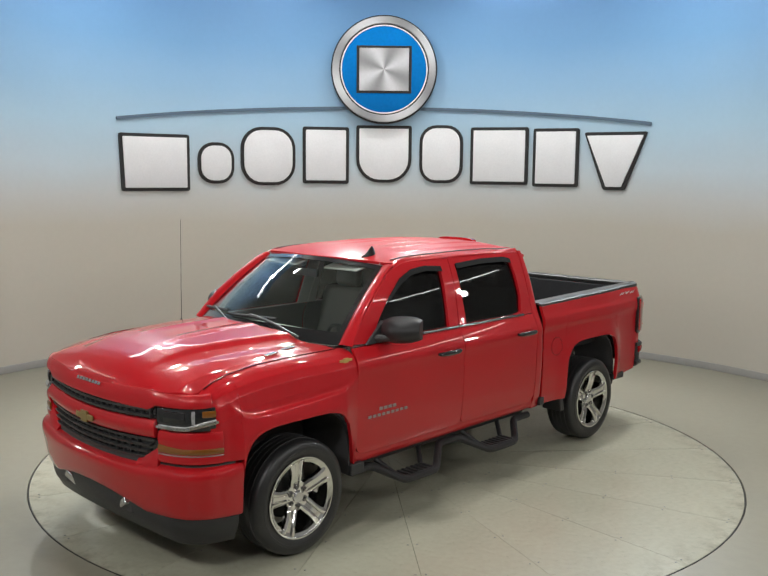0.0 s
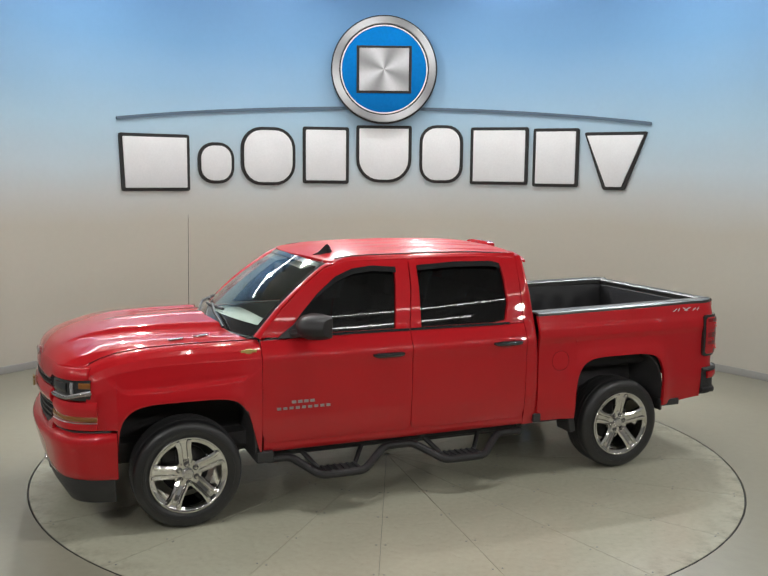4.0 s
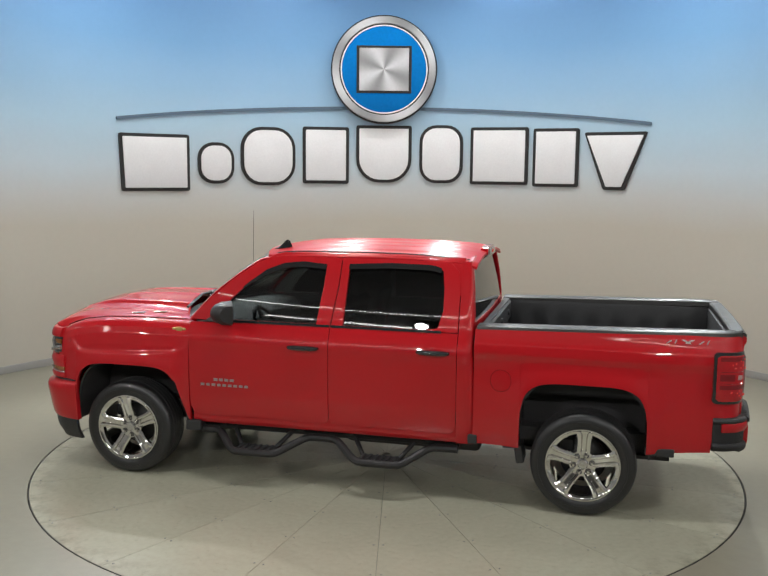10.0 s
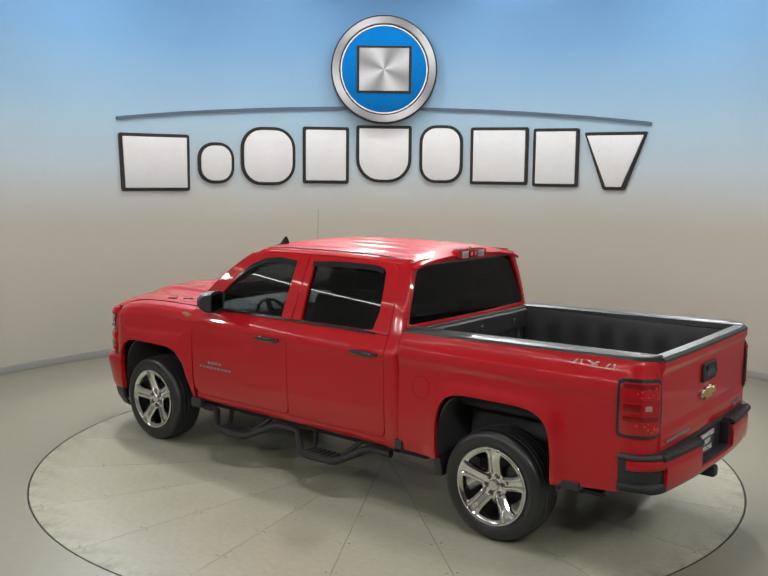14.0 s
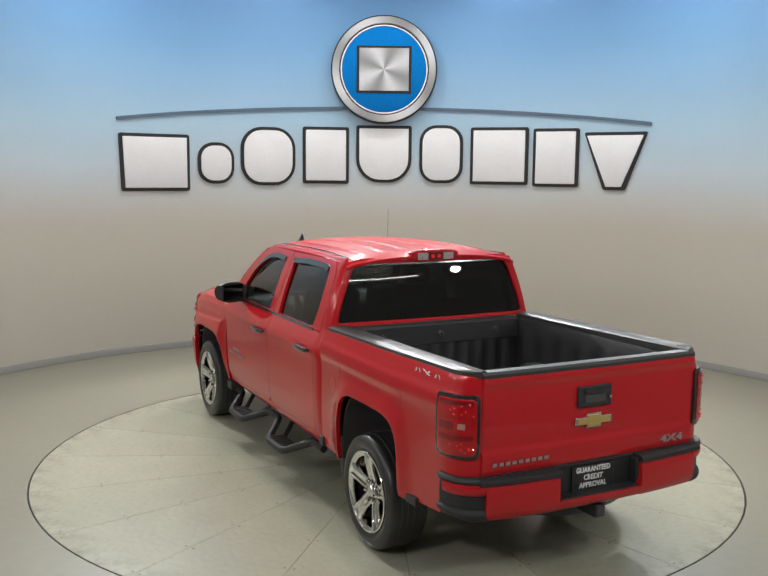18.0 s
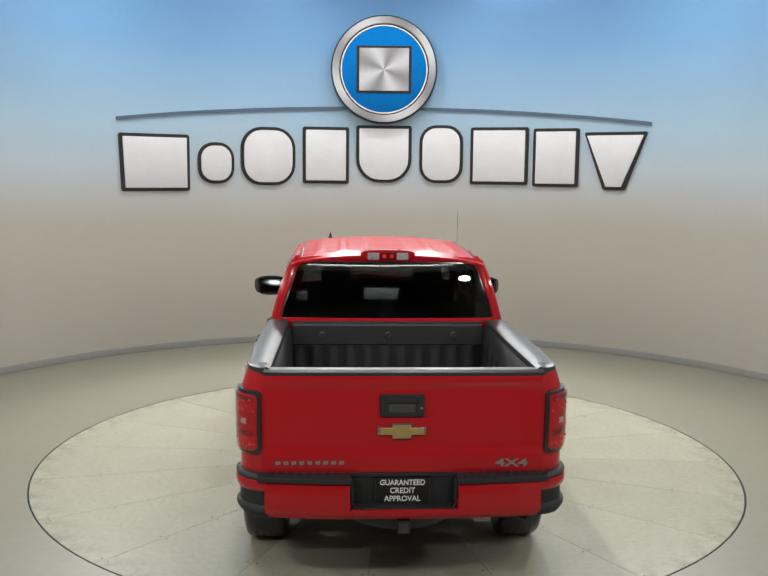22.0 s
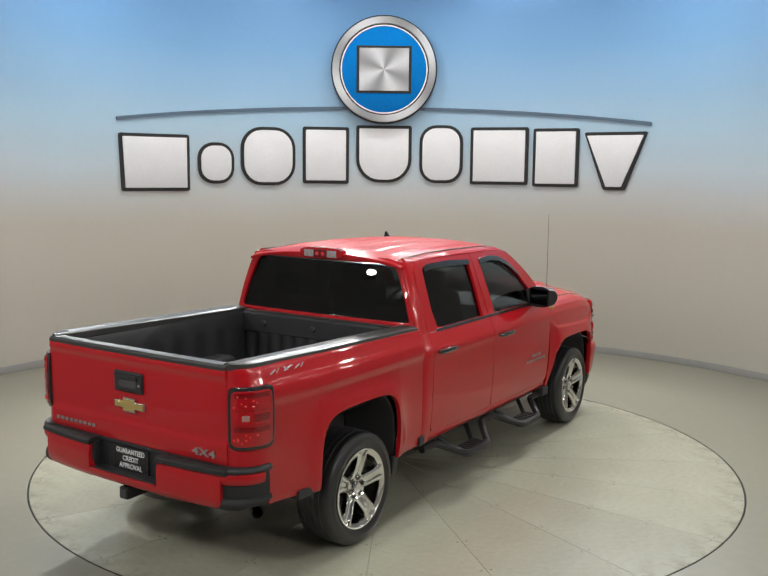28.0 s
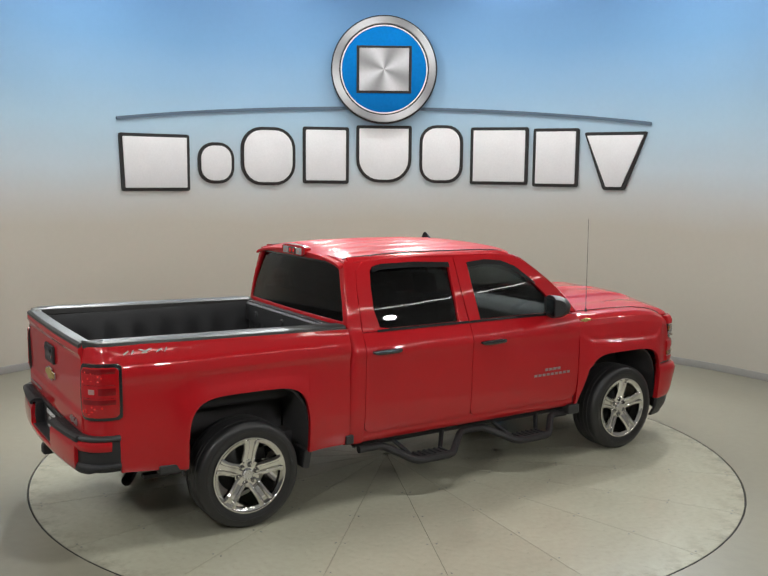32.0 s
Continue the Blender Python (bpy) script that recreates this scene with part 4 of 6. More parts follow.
            bm.transform(Matrix.Translation((x0 + 0.13, s * (side_y(x0, z0) - 0.001), z0)) @ Matrix.Diagonal((0.10, 0.006, 0.040, 1)))
            add("handle_recess", bm, RED, "", 0, d)
        # lettering bars on the front door
        y = side_y(2.8, 0.80) + 0.003
        add("lettering", badge_bars(9, 0.42, 0.019, side_face(2.80, y, 0.783, s), 0.004, 0.36), LETTER, "row of plain silver letter bars", 0, door)
        add("lettering", badge_bars(4, 0.185, 0.021, side_face(2.805, y, 0.826, s), 0.004, 0.30), LETTER, "short row of plain silver letter bars", 0, door)
        # sill
        add("sill", panel(spread(0.90, 3.09, 30), lambda x: 0.452, lambda x: 0.625, 12, lambda x, z: float(np.interp(z, (0.452, 0.47, 0.5, 0.522, 0.625), (0.905, 0.925, 0.935, 0.932, 0.930))), s, 0.05), RED, "red sill below the doors", 0.006)
        # cab's rear corner
        def corner_y(x, z):
            d = max(0, 0.89 - x)
            return side_y(x, z) - d * d * 5.0
        P = []
        for z in lerp_rows(0.452, 1.815, 45):
            ye = min(rear_half(z), side_y(0.9, z) - 0.004)
            xe = cab_back(ye, z).x
            ys = side_y(0.9, z)
            row = [Vector((0.9375, s * ys, z)), Vector((0.915, s * ys, z))]
            for k in range(1, 9):
                a = math.pi / 2 * k / 8
                row.append(Vector((xe + (0.900 - xe) * (1 - math.sin(a)), s * (ye + (ys - ye) * math.cos(a) ** 0.8), z)) if k < 8 else Vector((xe, s * ye, z)))
            P.append(row)
        Q = [[Vector((p.x + 0.018 * min(1, (0.9375 - p.x) / 0.04), p.y - s * 0.03, p.z)) for p in row] for row in P]
        add("cab_corner", solid(P, Q), RED, "red rear corner of the cab", 0.002, sharp=50)
        add("roof_rail", panel(spread(0.925, 2.52, 30), lambda x: 1.56 if x < 0.99 else 1.70 if x < 1.05 else 1.79 - 0.05 * max(0, (x - 2.3) / 0.22), lambda x: 1.838 - 0.05 * max(0, (x - 2.36) / 0.16) ** 2, 6, corner_y, s, 0.03, -0.006), RED, "red rail along the roof", 0.003)
        # mirror
        mir = add("wing_mirror", _mirror(s), STEP, "black wing mirror", 0.008)
        m0 = Vector((2.742, s * 1.062, 1.378))
        bm = box(m0, (0.004, 0.235, 0.135))
        bm.transform(mirror_sweep(s))
        add("mirror_glass", bm, DARK_MIRROR, "mirror glass", 0, mir)
        sail = [Vector((2.985, s * 0.922, 1.288)), Vector((2.76, s * 0.922, 1.288)), Vector((2.775, s * 0.886, 1.435))]
        bm = bmesh.new()
        A = [bm.verts.new(p + Vector((0, s * 0.012, 0))) for p in sail]
        B = [bm.verts.new(p - Vector((0, s * 0.02, 0))) for p in sail]
        bm.faces.new(A), bm.faces.new(B[::-1])
        for k in range(3):
            bm.faces.new((A[k], B[k], B[(k + 1) % 3], A[(k + 1) % 3]))
        add("mirror_base", bm, BLACK, "black triangular mirror base", 0.003, mir)
        add("mirror_arm", tube([(2.87, s * 0.90, 1.315), (2.85, s * 0.97, 1.325), (2.82, s * 1.03, 1.34)], [0.034, 0.028, 0.030]), BLACK, "black mirror arm", 0, mir)
        # bed side
        xs = sorted(set(spread(0.468, 0.812, 8) + spread(-0.437, 0.467, 41, True) + spread(-0.89, -0.438, 24) + [-0.90 - 0.168 * math.sin(radians(a)) for a in range(0, 91, 9)]))

        def bed_b(x):
            if x >= 0.467:
                return 0.470
            if x > -0.437:
                return arch(R_ARCH, x)
            return 0.50 + 0.035 * max(0, min(1, (-0.45 - x) / 0.4)) if x > -0.88 else 0.78
        bed_t = lambda x: 1.332 - 0.020 * (x - 0.8)
        bside = add("bed_side", panel(xs, bed_b, bed_t, 44, bed_y, s), RED, "red side of the load bed", 0.004, sharp=50)
        dx = -0.685 if s == 1 else -0.70
        plane = lambda x: side_face(x, bed_y(x, 1.312) + 0.002, 1.312, s, 22)
        fx = words("X", 0.062, 0.0015, m=plane(dx), narrow=1.9)
        for c in (-0.108, 0.108):
            for cx, cy, w, h, a in ((-0.022, 0.0, 0.009, 0.058, -48), (0.024, -0.002, 0.008, 0.054, -16), (-0.020, -0.013, 0.050, 0.0035, 0)):
                box((0, 0, 0), (1, 1, 1), fx, plane(dx - s * (c + cx)) @ Matrix.Translation((0, cy, 0.001)) @ Matrix.Rotation(radians(a), 4, "Z") @ Matrix.Diagonal((w, h, 0.003, 1)))
        add("decal", fx, DECAL, "silver 4X4 lettering", 0, bside)
        if s == 1:
            rim = [Vector((math.copysign(abs(math.cos(t)) ** 0.9, math.cos(t)), 0, math.copysign(abs(math.sin(t)) ** 0.9, math.sin(t)))) for t in [2 * math.pi * k / 40 for k in range(40)]]
            fuel = lambda q, f, o: Vector((0.610 + 0.074 * q.x * f, bed_y(0.610 + 0.074 * q.x * f, 0.965 + 0.078 * q.z * f) + o, 0.965 + 0.078 * q.z * f))
            bm = solid([[fuel(q, f, o) for f, o in ((0.02, 0.0018), (0.5, 0.0018), (0.95, 0.0018), (1.0, -0.002))] for q in rim], [[fuel(q, f, -0.012) for f in (0.02, 0.5, 0.92, 1.0)] for q in rim], loop=True)
            add("fuel_door", bm, RED, "round red fuel door", 0, bside)
            bm = solid([[fuel(q, f, 0.0012) for f in (1.005, 1.045)] for q in rim], [[fuel(q, f, -0.006) for f in (1.005, 1.045)] for q in rim], loop=True)
            add("fuel_door_gap", bm, DARK_RED, "dark gap round the fuel door", 0, bside)
        # rail cap
        P, Q = [], []
        for x in spread(0.80, -0.90, 20) + [-0.90 - 0.162 * math.sin(radians(a)) for a in range(10, 91, 10)]:
            z = 1.340 - 0.020 * (x - 0.8)
            w = max(bed_y(x, 1.352) - 0.004, 0.785)
            sec = [(w, z - 0.012), (w - 0.004, z + 0.010), (max(w - 0.03, 0.772), z + 0.020), (0.768, z + 0.018), (0.752, z + 0.008), (0.750, z - 0.03)]
            P.append([Vector((x, s * a, b)) for a, b in sec])
            Q.append([Vector((x, s * (0.765 + (a - 0.75) * 0.8), b - 0.016)) for a, b in sec])
        rail = add("rail_cap", solid(P, Q), RAIL, "grey plastic cap along the bed rail", 0.002)
        add("rail_pocket", box((-0.975, s * 0.80, 1.3945), (0.075, 0.045, 0.004)), DARK, "dark stake pocket", 0, rail)
        # tail lamp
        lz = lambda a, b, n=7: lerp_rows(a, b, n)
        rl = curve_through([(-0.862, s * 0.955, 0), (-0.95, s * 0.942, 0), (-1.015, s * 0.912, 0), (-1.058, s * 0.862, 0), (-1.078, s * 0.802, 0)], 15)
        sg = TS if s == 1 else -TS
        sg = sg if normals(rl)[0].y * s * sg < 0 else -sg
        along = [abs(p.y) for p in rl][::-1]
        def rounded(z0, z1, n, lo, c=0.018, w=0.12):
            def zs(y):
                u = float(np.interp(abs(y), along, lerp_rows(1, 0, 15)))
                d = max(0.0, 1 - min(u - lo, 1 - lo - u) / w)
                e = c * (1 - math.sqrt(max(0.0, 1 - min(d, 1.0) ** 2)))
                return lerp_rows(z0 + e, z1 - e, n)
            return zs
        lamp = add("tail_lamp", wrap(rl, sg, lambda p: True, rounded(0.895, 1.262, 9, 0.0), [0.0, 0.008, 0.010, 0.010, 0.010, 0.010, 0.008, 0.006, 0.0], 0.04), GLOSS_BLACK, "red tail lamp in a black surround", 0.004)
        core = rl[1:-1]
        add("lens", wrap(core, sg, lambda p: True, rounded(0.916, 1.241, 9, 1 / 14), [0.010, 0.014, 0.015, 0.015, 0.015, 0.015, 0.015, 0.014, 0.010], 0.010), RED_LENS, "glossy red lens", 0.003, lamp)
        beads = rl[5:-2]
        outs = [-v * sg for v in normals(rl)[5:-2]]
        bead = bmesh.new()
        bmesh.ops.create_icosphere(bead, subdivisions=1, radius=0.0115)
        finish(bead, 10)
        bead_mesh = bpy.data.meshes.new("reflector")
        bead.to_mesh(bead_mesh)
        bead.free()
        bead_mesh.materials.append(RED_GLOW)
        spots = random.Random(7)
        for z0, n in ((1.180, 8), (0.970, 8)):
            for k in range(n):
                i = min(int(spots.random() ** 0.6 * len(beads)), len(beads) - 1)
                ob = new("reflector", bead_mesh)
                ob.parent, ob.location = lamp, beads[i] + outs[i] * 0.012 + Vector((0, 0, z0 + spots.uniform(-0.035, 0.035)))
                ob.rotation_euler, ob.scale = (0.7 * i, 1.1 * k, 0.4 * k), (0.8, spots.uniform(0.5, 1.1), spots.uniform(0.5, 0.9))
        for z0, z1, part_of in ((1.202, 1.232, rl[2:-2]), (1.060, 1.112, rl[2:8]), (1.000, 1.036, rl[2:-2])):
            add("lens_band", wrap(part_of, sg, lambda p: True, lz(z0, z1, 3), [0.0148, 0.0165, 0.0148], 0.006), LENS_BAND, "deep red band of the lens", 0.001, lamp)
        for z0 in (1.128, 1.044):
            add("rib", wrap(rl[2:-2], sg, lambda p: True, lz(z0 - 0.003, z0 + 0.003, 3), [0.013, 0.0165, 0.013], 0.006), DARK_RED, "dark rib across the lens", 0, lamp)
        add("reverse_lens", wrap(rl[8:-4], sg, lambda p: True, lz(1.064, 1.108, 4), [0.013, 0.018, 0.018, 0.013], 0.006), REVERSE_LENS, "clear reversing lens", 0.002, lamp)
        # steps
        top, dr = 0.392, 0.283
        y0, y1 = 0.885, 1.060
        hoop_path = [(3.05, y0, top), (2.88, y0, top), (2.70, y1, dr), (2.36, y1, dr), (2.13, y0, top), (1.895, y0, top), (1.69, y1, dr), (1.35, y1, dr), (1.14, y0, top), (0.93, y0, top)]
        step = add("side_step", tube(bent([(x, s * y, z) for x, y, z in hoop_path], 0.05), 0.030), STEP, "black tubular side step")
        for xc in (2.53, 1.52):
            add("tread", box((xc, s * 1.000, dr + 0.012), (0.31, 0.145, 0.022)), STEP, "black step tread", 0.004, step)
            for k in range(6):
                add("grip", box((xc - 0.125 + 0.05 * k, s * 1.000, dr + 0.028), (0.020, 0.128, 0.014)), BLACK, "", 0.003, step)
            add("web", tube([(xc - 0.25, s * 0.80, top + 0.02), (xc - 0.14, s * 0.93, dr + 0.005), (xc + 0.14, s * 0.93, dr + 0.005), (xc + 0.25, s * 0.80, top + 0.02)], 0.020), STEP, "", 0, step)
        add("rail_bar", tube([(3.05, s * 0.80, top + 0.025), (0.93, s * 0.80, top + 0.025)], 0.034), STEP, "", 0, step)
        for x in (2.86, 2.20, 1.80, 1.16):
            add("bracket", box((x, s * 0.72, 0.44), (0.05, 0.28, 0.035)), BLACK, "", 0.004, step)
        # inner arches
        for a, (i0, i1), nm in ((F_ARCH, (0.48, 0.93), "front_arch_liner"), (R_ARCH, (0.50, 0.925), "rear_arch_liner")):
            P, Q = [], []
            for k in range(25):
                t = math.pi * k / 24
                cx, cz, w, h = a
                x = cx + (w + 0.02) * math.copysign(abs(math.cos(t)) ** 0.62, math.cos(t))
                z = cz - 0.02 + (h + 0.03) * abs(math.sin(t)) ** 0.62
                P.append([Vector((x, s * i0, z)), Vector((x, s * i1, z))])
                Q.append([Vector((x + (x - cx) * 0.03, s * i0, z + 0.012)), Vector((x + (x - cx) * 0.03, s * i1, z + 0.012))])
            lin = add(nm, solid(P, Q), DARK, "black inner arch liner")
            add("arch_wall", box((a[0], s * (i0 - 0.02), a[1] + 0.2), (2 * a[2] + 0.02, 0.02, 0.55)), DARK, "", 0, lin)
        # mud flaps
        add("mud_flap", box((3.085, s * 0.90, 0.43), (0.13, 0.12, 0.085)), BLACK, "black flap behind the front wheel", 0.012)
        add("mud_flap", box((0.465, s * 0.845, 0.41), (0.060, 0.20, 0.135), turn=pose(0, 0, 0, 0, 10, 0)), BLACK, "black flap ahead of the rear wheel", 0.012)
        add("bed_skirt", box((-0.53, s * 0.914, 0.515), (0.20, 0.085, 0.058)), BLACK, "black trim at the foot of the bed side", 0.008)
        add("bed_skirt", box((0.814, s * 0.917, 0.502), (0.068, 0.085, 0.070)), BLACK, "black trim at the foot of the bed side", 0.008)

    # ---- cab top ----
    N = 17
    def screen(u, v):
        base = Vector((3.335 - 0.20 * u * u, 0.81 * u, 1.300 - 0.012 * u * u))
        head = Vector((2.665 - 0.125 * u * u, 0.655 * u, 1.826 - 0.040 * u * u))
        p = base.lerp(head, v)
        return p + Vector((0.03, 0, 0.035)) * math.sin(math.pi * v) * (1 - 0.5 * u * u)
    us = lerp_rows(-1, 1, N)
    P = [[screen(u, v) for v in lerp_rows(0, 1, 13)] for u in us]
    Q = [[p - Vector((0.004, 0, 0.005)) for p in row] for row in P]
    ws = add("windscreen", solid(P, Q), CLEAR, "clear windscreen")
    ws.visible_shadow = False
    for nm, v0, v1 in (("screen_band", 0.94, 1.0), ("screen_band", 0.0, 0.13)):
        P = [[screen(u, v) + Vector((0.002, 0, 0.003)) for v in lerp_rows(v0, v1, 3)] for u in us]
        Q = [[p - Vector((0.002, 0, 0.002)) for p in row] for row in P]
        add(nm, solid(P, Q), GLOSS_BLACK, "black border of the windscreen", 0, ws)
    for s in (1, -1):
        P = [[screen(s * u, v) + Vector((0.002, 0, 0.003)) for v in lerp_rows(0, 1, 9)] for u in (0.955, 0.98, 1.0)]
        Q = [[p - Vector((0.002, 0, 0.002)) for p in row] for row in P]
        add("screen_band", solid(P, Q), GLOSS_BLACK, "black border of the windscreen", 0, ws)
        # pillar between the windscreen and the door frame
        edge = [screen(s * 1.0, v) for v in lerp_rows(0, 1, 13)]
        door_line = curve_through([(3.108, s * side_y(0, 1.288), 1.288), (2.955, s * side_y(0, 1.475), 1.475), (2.785, s * side_y(0, 1.624), 1.624), (2.585, s * side_y(0, 1.768), 1.768), (2.50, s * side_y(0, 1.795), 1.795)], 13)
        P, Q = [], []
        for a, b in zip(edge, door_line):
            mid = a.lerp(b, 0.5) + Vector((0.012, s * 0.010, 0.012))
            q1, q3 = a.lerp(mid, 0.5) + Vector((0.004, 0, 0.005)), mid.lerp(b, 0.5) + Vector((0.002, s * 0.004, 0.003))
            row = [a + Vector((0, 0, 0.004)), q1, mid, q3, b]
            P.append(row)
            Q.append([p - Vector((0.03, s * 0.03, 0.015)) for p in row])
        add("windscreen_pillar", solid(P, Q), RED, "red windscreen pillar", 0.003)

    def roof_z(x, u):
        zc = float(np.interp(x, (0.82, 0.87, 1.0, 1.3, 1.7, 2.1, 2.35, 2.55, 2.68), (1.842, 1.858, 1.882, 1.898, 1.902, 1.896, 1.884, 1.857, 1.830)))
        z = zc - 0.060 * abs(u) ** 2.6
        if abs(u) > 0.90:
            z -= 0.012 * ((abs(u) - 0.90) / 0.10) ** 2
        env = max(0, min(1, (x - 0.95) / 0.12)) * max(0, min(1, (2.30 - x) / 0.3))
        for c in (0.18, 0.46, 0.72):
            z += 0.007 * env * (math.exp(-((abs(u) - c) / 0.05) ** 4) - 0.3)
        return z
    P = []
    for k in range(169):
        u = -1 + 2 * k / 168
        front = 2.668 - 0.125 * (min(abs(u), 0.9) / 0.88) ** 2 - max(0, abs(u) - 0.9) * 0.9
        row = []
        for t in lerp_rows(0, 1, 31):
            x = 0.835 + (front - 0.835) * t
            row.append(Vector((x, 0.738 * u, roof_z(x, u))))
        P.append(row)
    Q = [[p - Vector((0, 0, 0.022)) for p in row] for row in P]
    roof = add("roof", solid(P, Q), DULL_RED, "red ribbed roof with a dull coat", 0.004, sharp=50)
    for s in (1, -1):
        pts = [(x, s * 0.662, roof_z(x, 0.897) + 0.0015) for x in lerp_rows(0.90, 2.46, 18)]
        add("roof_seam", tube(pts, 0.0065, seg=6), BLACK, "black roof seam", 0, roof)
    # aerial fin
    P, Q = [], []
    for t in lerp_rows(0, 1, 9):
        x = 2.565 - 0.135 * t
        h = 0.012 + 0.062 * math.sin(math.pi * min(1, t * 1.01) ** 2.4) ** 0.9 if t < 1 else 0.012
        w = 0.030 * math.sin(math.pi * (0.12 + 0.76 * t))
        z = roof_z(x, 0.62) - 0.006
        P.append([Vector((x - 0.02 * t, 0.456 - w, z)), Vector((x - 0.02 * t, 0.456 - w * 0.3, z + h * 0.8)), Vector((x - 0.02 * t, 0.456, z + h))])
        Q.append([Vector((x - 0.02 * t, 0.456 + w, z)), Vector((x - 0.02 * t, 0.456 + w * 0.3, z + h * 0.8)), Vector((x - 0.02 * t, 0.4561, z + h))])
    add("aerial_fin", solid(P, Q), GLOSS_BLACK, "black shark-fin aerial on the roof")
    # whip aerial on the right wing
    mast = add("whip_aerial", tube([(3.295, -0.845, 1.26), (3.292, -0.846, 1.6), (3.285, -0.848, 2.09)], [0.0028, 0.0024, 0.0018], seg=6), BLACK, "thin black whip aerial")
    add("aerial_base", tube([(3.296, -0.845, 1.245), (3.296, -0.845, 1.275), (3.296, -0.845, 1.300)], [0.018, 0.014, 0.005], seg=12), BLACK, "black aerial base", 0, mast)

    # rear of the cab
    back = cab_back
    h = rear_half
    o = [(-h(1.27), 1.27), (-h(1.36), 1.36), (-h(1.50), 1.50), (-h(1.74), 1.74), (-h(1.815), 1.815), (-0.60, 1.836), (0, 1.848), (0.60, 1.836), (h(1.815), 1.815), (h(1.74), 1.74), (h(1.50), 1.50), (h(1.36), 1.36), (h(1.27), 1.27), (0, 1.27)]
    i = [(-0.80, 1.368), (-0.815, 1.385), (-0.785, 1.50), (-0.700, 1.72), (-0.665, 1.778), (-0.55, 1.790), (0, 1.797), (0.55, 1.790), (0.665, 1.778), (0.700, 1.72), (0.785, 1.50), (0.815, 1.385), (0.80, 1.368), (0, 1.365)]
    bm = bmesh.new()
    A, B = [], []
    for (a, b), (c, d) in zip(zip(o, o[1:] + o[:1]), zip(i, i[1:] + i[:1])):
        for k in range(4):
            t = k / 4
            p, q = (a[0] + (b[0] - a[0]) * t, a[1] + (b[1] - a[1]) * t), (c[0] + (d[0] - c[0]) * t, c[1] + (d[1] - c[1]) * t)
            A.append([back(*p), back((p[0] + q[0]) / 2, (p[1] + q[1]) / 2) - Vector((0.006, 0, 0)), back(*q)])
            B.append([v + Vector((0.03, 0, 0)) for v in A[-1]])
    rear = add("cab_rear", solid(A, B, bm, True), RED, "red rear frame of the cab", 0.004)
    P = [[back(-0.82 * (1 - 0.185 * v) * (-u), 1.355 + 0.45 * v) + Vector((0.014 + 0.045 * (v - 0.5) * 0.45, 0, 0)) for v in lerp_rows(0, 1, 9)] for u in lerp_rows(-1, 1, 13)]
    Q = [[p + Vector((0.005, 0, 0)) for p in row] for row in P]
    add("rear_window", solid(P, Q), REAR_TINT, "dark tinted rear window", 0, rear)
    P = [[back(0.70 * u, 1.797 - 0.006 * v) + Vector((-0.012, 0, 0)) for v in (0, 1, 2)] for u in lerp_rows(-1, 1, 13)]
    Q = [[p + Vector((0.02, 0, 0)) for p in row] for row in P]
    add("window_gasket", solid(P, Q), GLOSS_BLACK, "black gasket", 0, rear)
    # high brake lamp
    P = [[Vector((0.826 - 0.006 * (1 - u * u), 0.207 * u, 1.846 + 0.044 * v * (1 - 0.45 * abs(u) ** 5))) for v in lerp_rows(-1, 1, 5)] for u in lerp_rows(-1, 1, 13)]
    Q = [[p + Vector((0.06, 0, 0)) for p in row] for row in P]
    hb = add("high_brake_lamp", solid(P, Q), RED_LENS, "red high brake lamp with clear cargo lamps", 0.006)
    for y, mt, w, h in ((0.112, GREY_LENS, 0.088, 0.054), (-0.112, GREY_LENS, 0.088, 0.054), (0.0, DARK_RED, 0.122, 0.058), (0.028, RED_GLOW, 0.030, 0.030), (-0.028, RED_GLOW, 0.030, 0.030)):
        add("lens", box((0.8190 - (0.004 if w < 0.05 else 0), y, 1.842), (0.012, w, h)), mt, "", 0.005, hb)
    for y in (0.112, -0.112):
        add("bulb_holder", box((0.8150, y, 1.838), (0.008, 0.030, 0.022)), REVERSE_LENS, "", 0.004, hb)
    add("lower_cab_back", box((0.845, 0, 0.90), (0.03, 1.80, 0.74)), DARK, "dark lower back of the cab")

    # ---- interior ----
    add("cab_floor", box((2.0, 0, 0.52), (2.3, 1.76, 0.04)), DARK, "dark cab floor")
    add("headlining", box((1.75, 0, 1.80), (1.6, 1.28, 0.02)), TRIM_GREY, "grey headlining")
    dash = bmesh.new()
    P = [[Vector((x, y, z + 0.03 * math.cos(1.8 * y))) for x, z in ((3.20, 1.262), (3.00, 1.275), (2.86, 1.262), (2.78, 1.20), (2.76, 1.05), (2.80, 0.80))] for y in lerp_rows(-0.80, 0.80, 17)]
    Q = [[p + Vector((0.06, 0, -0.05)) for p in row] for row in P]
    add("dashboard", solid(P, Q, dash), DASH, "pale grey dashboard top", 0.01)
    bm = bmesh.new()
    ring = [(0.185 * math.cos(2 * math.pi * k / 28), 0.185 * math.sin(2 * math.pi * k / 28), 0) for k in range(29)]
    tube(ring, 0.015, bm, 8, False)
    box((0, 0, 0), (0.34, 0.05, 0.02), bm), box((0, 0, -0.01), (0.12, 0.12, 0.03), bm)
    bm.transform(pose(2.66, 0.40, 1.17, 0, -62, 0))
    add("steering_wheel", bm, BLACK, "black steering wheel")
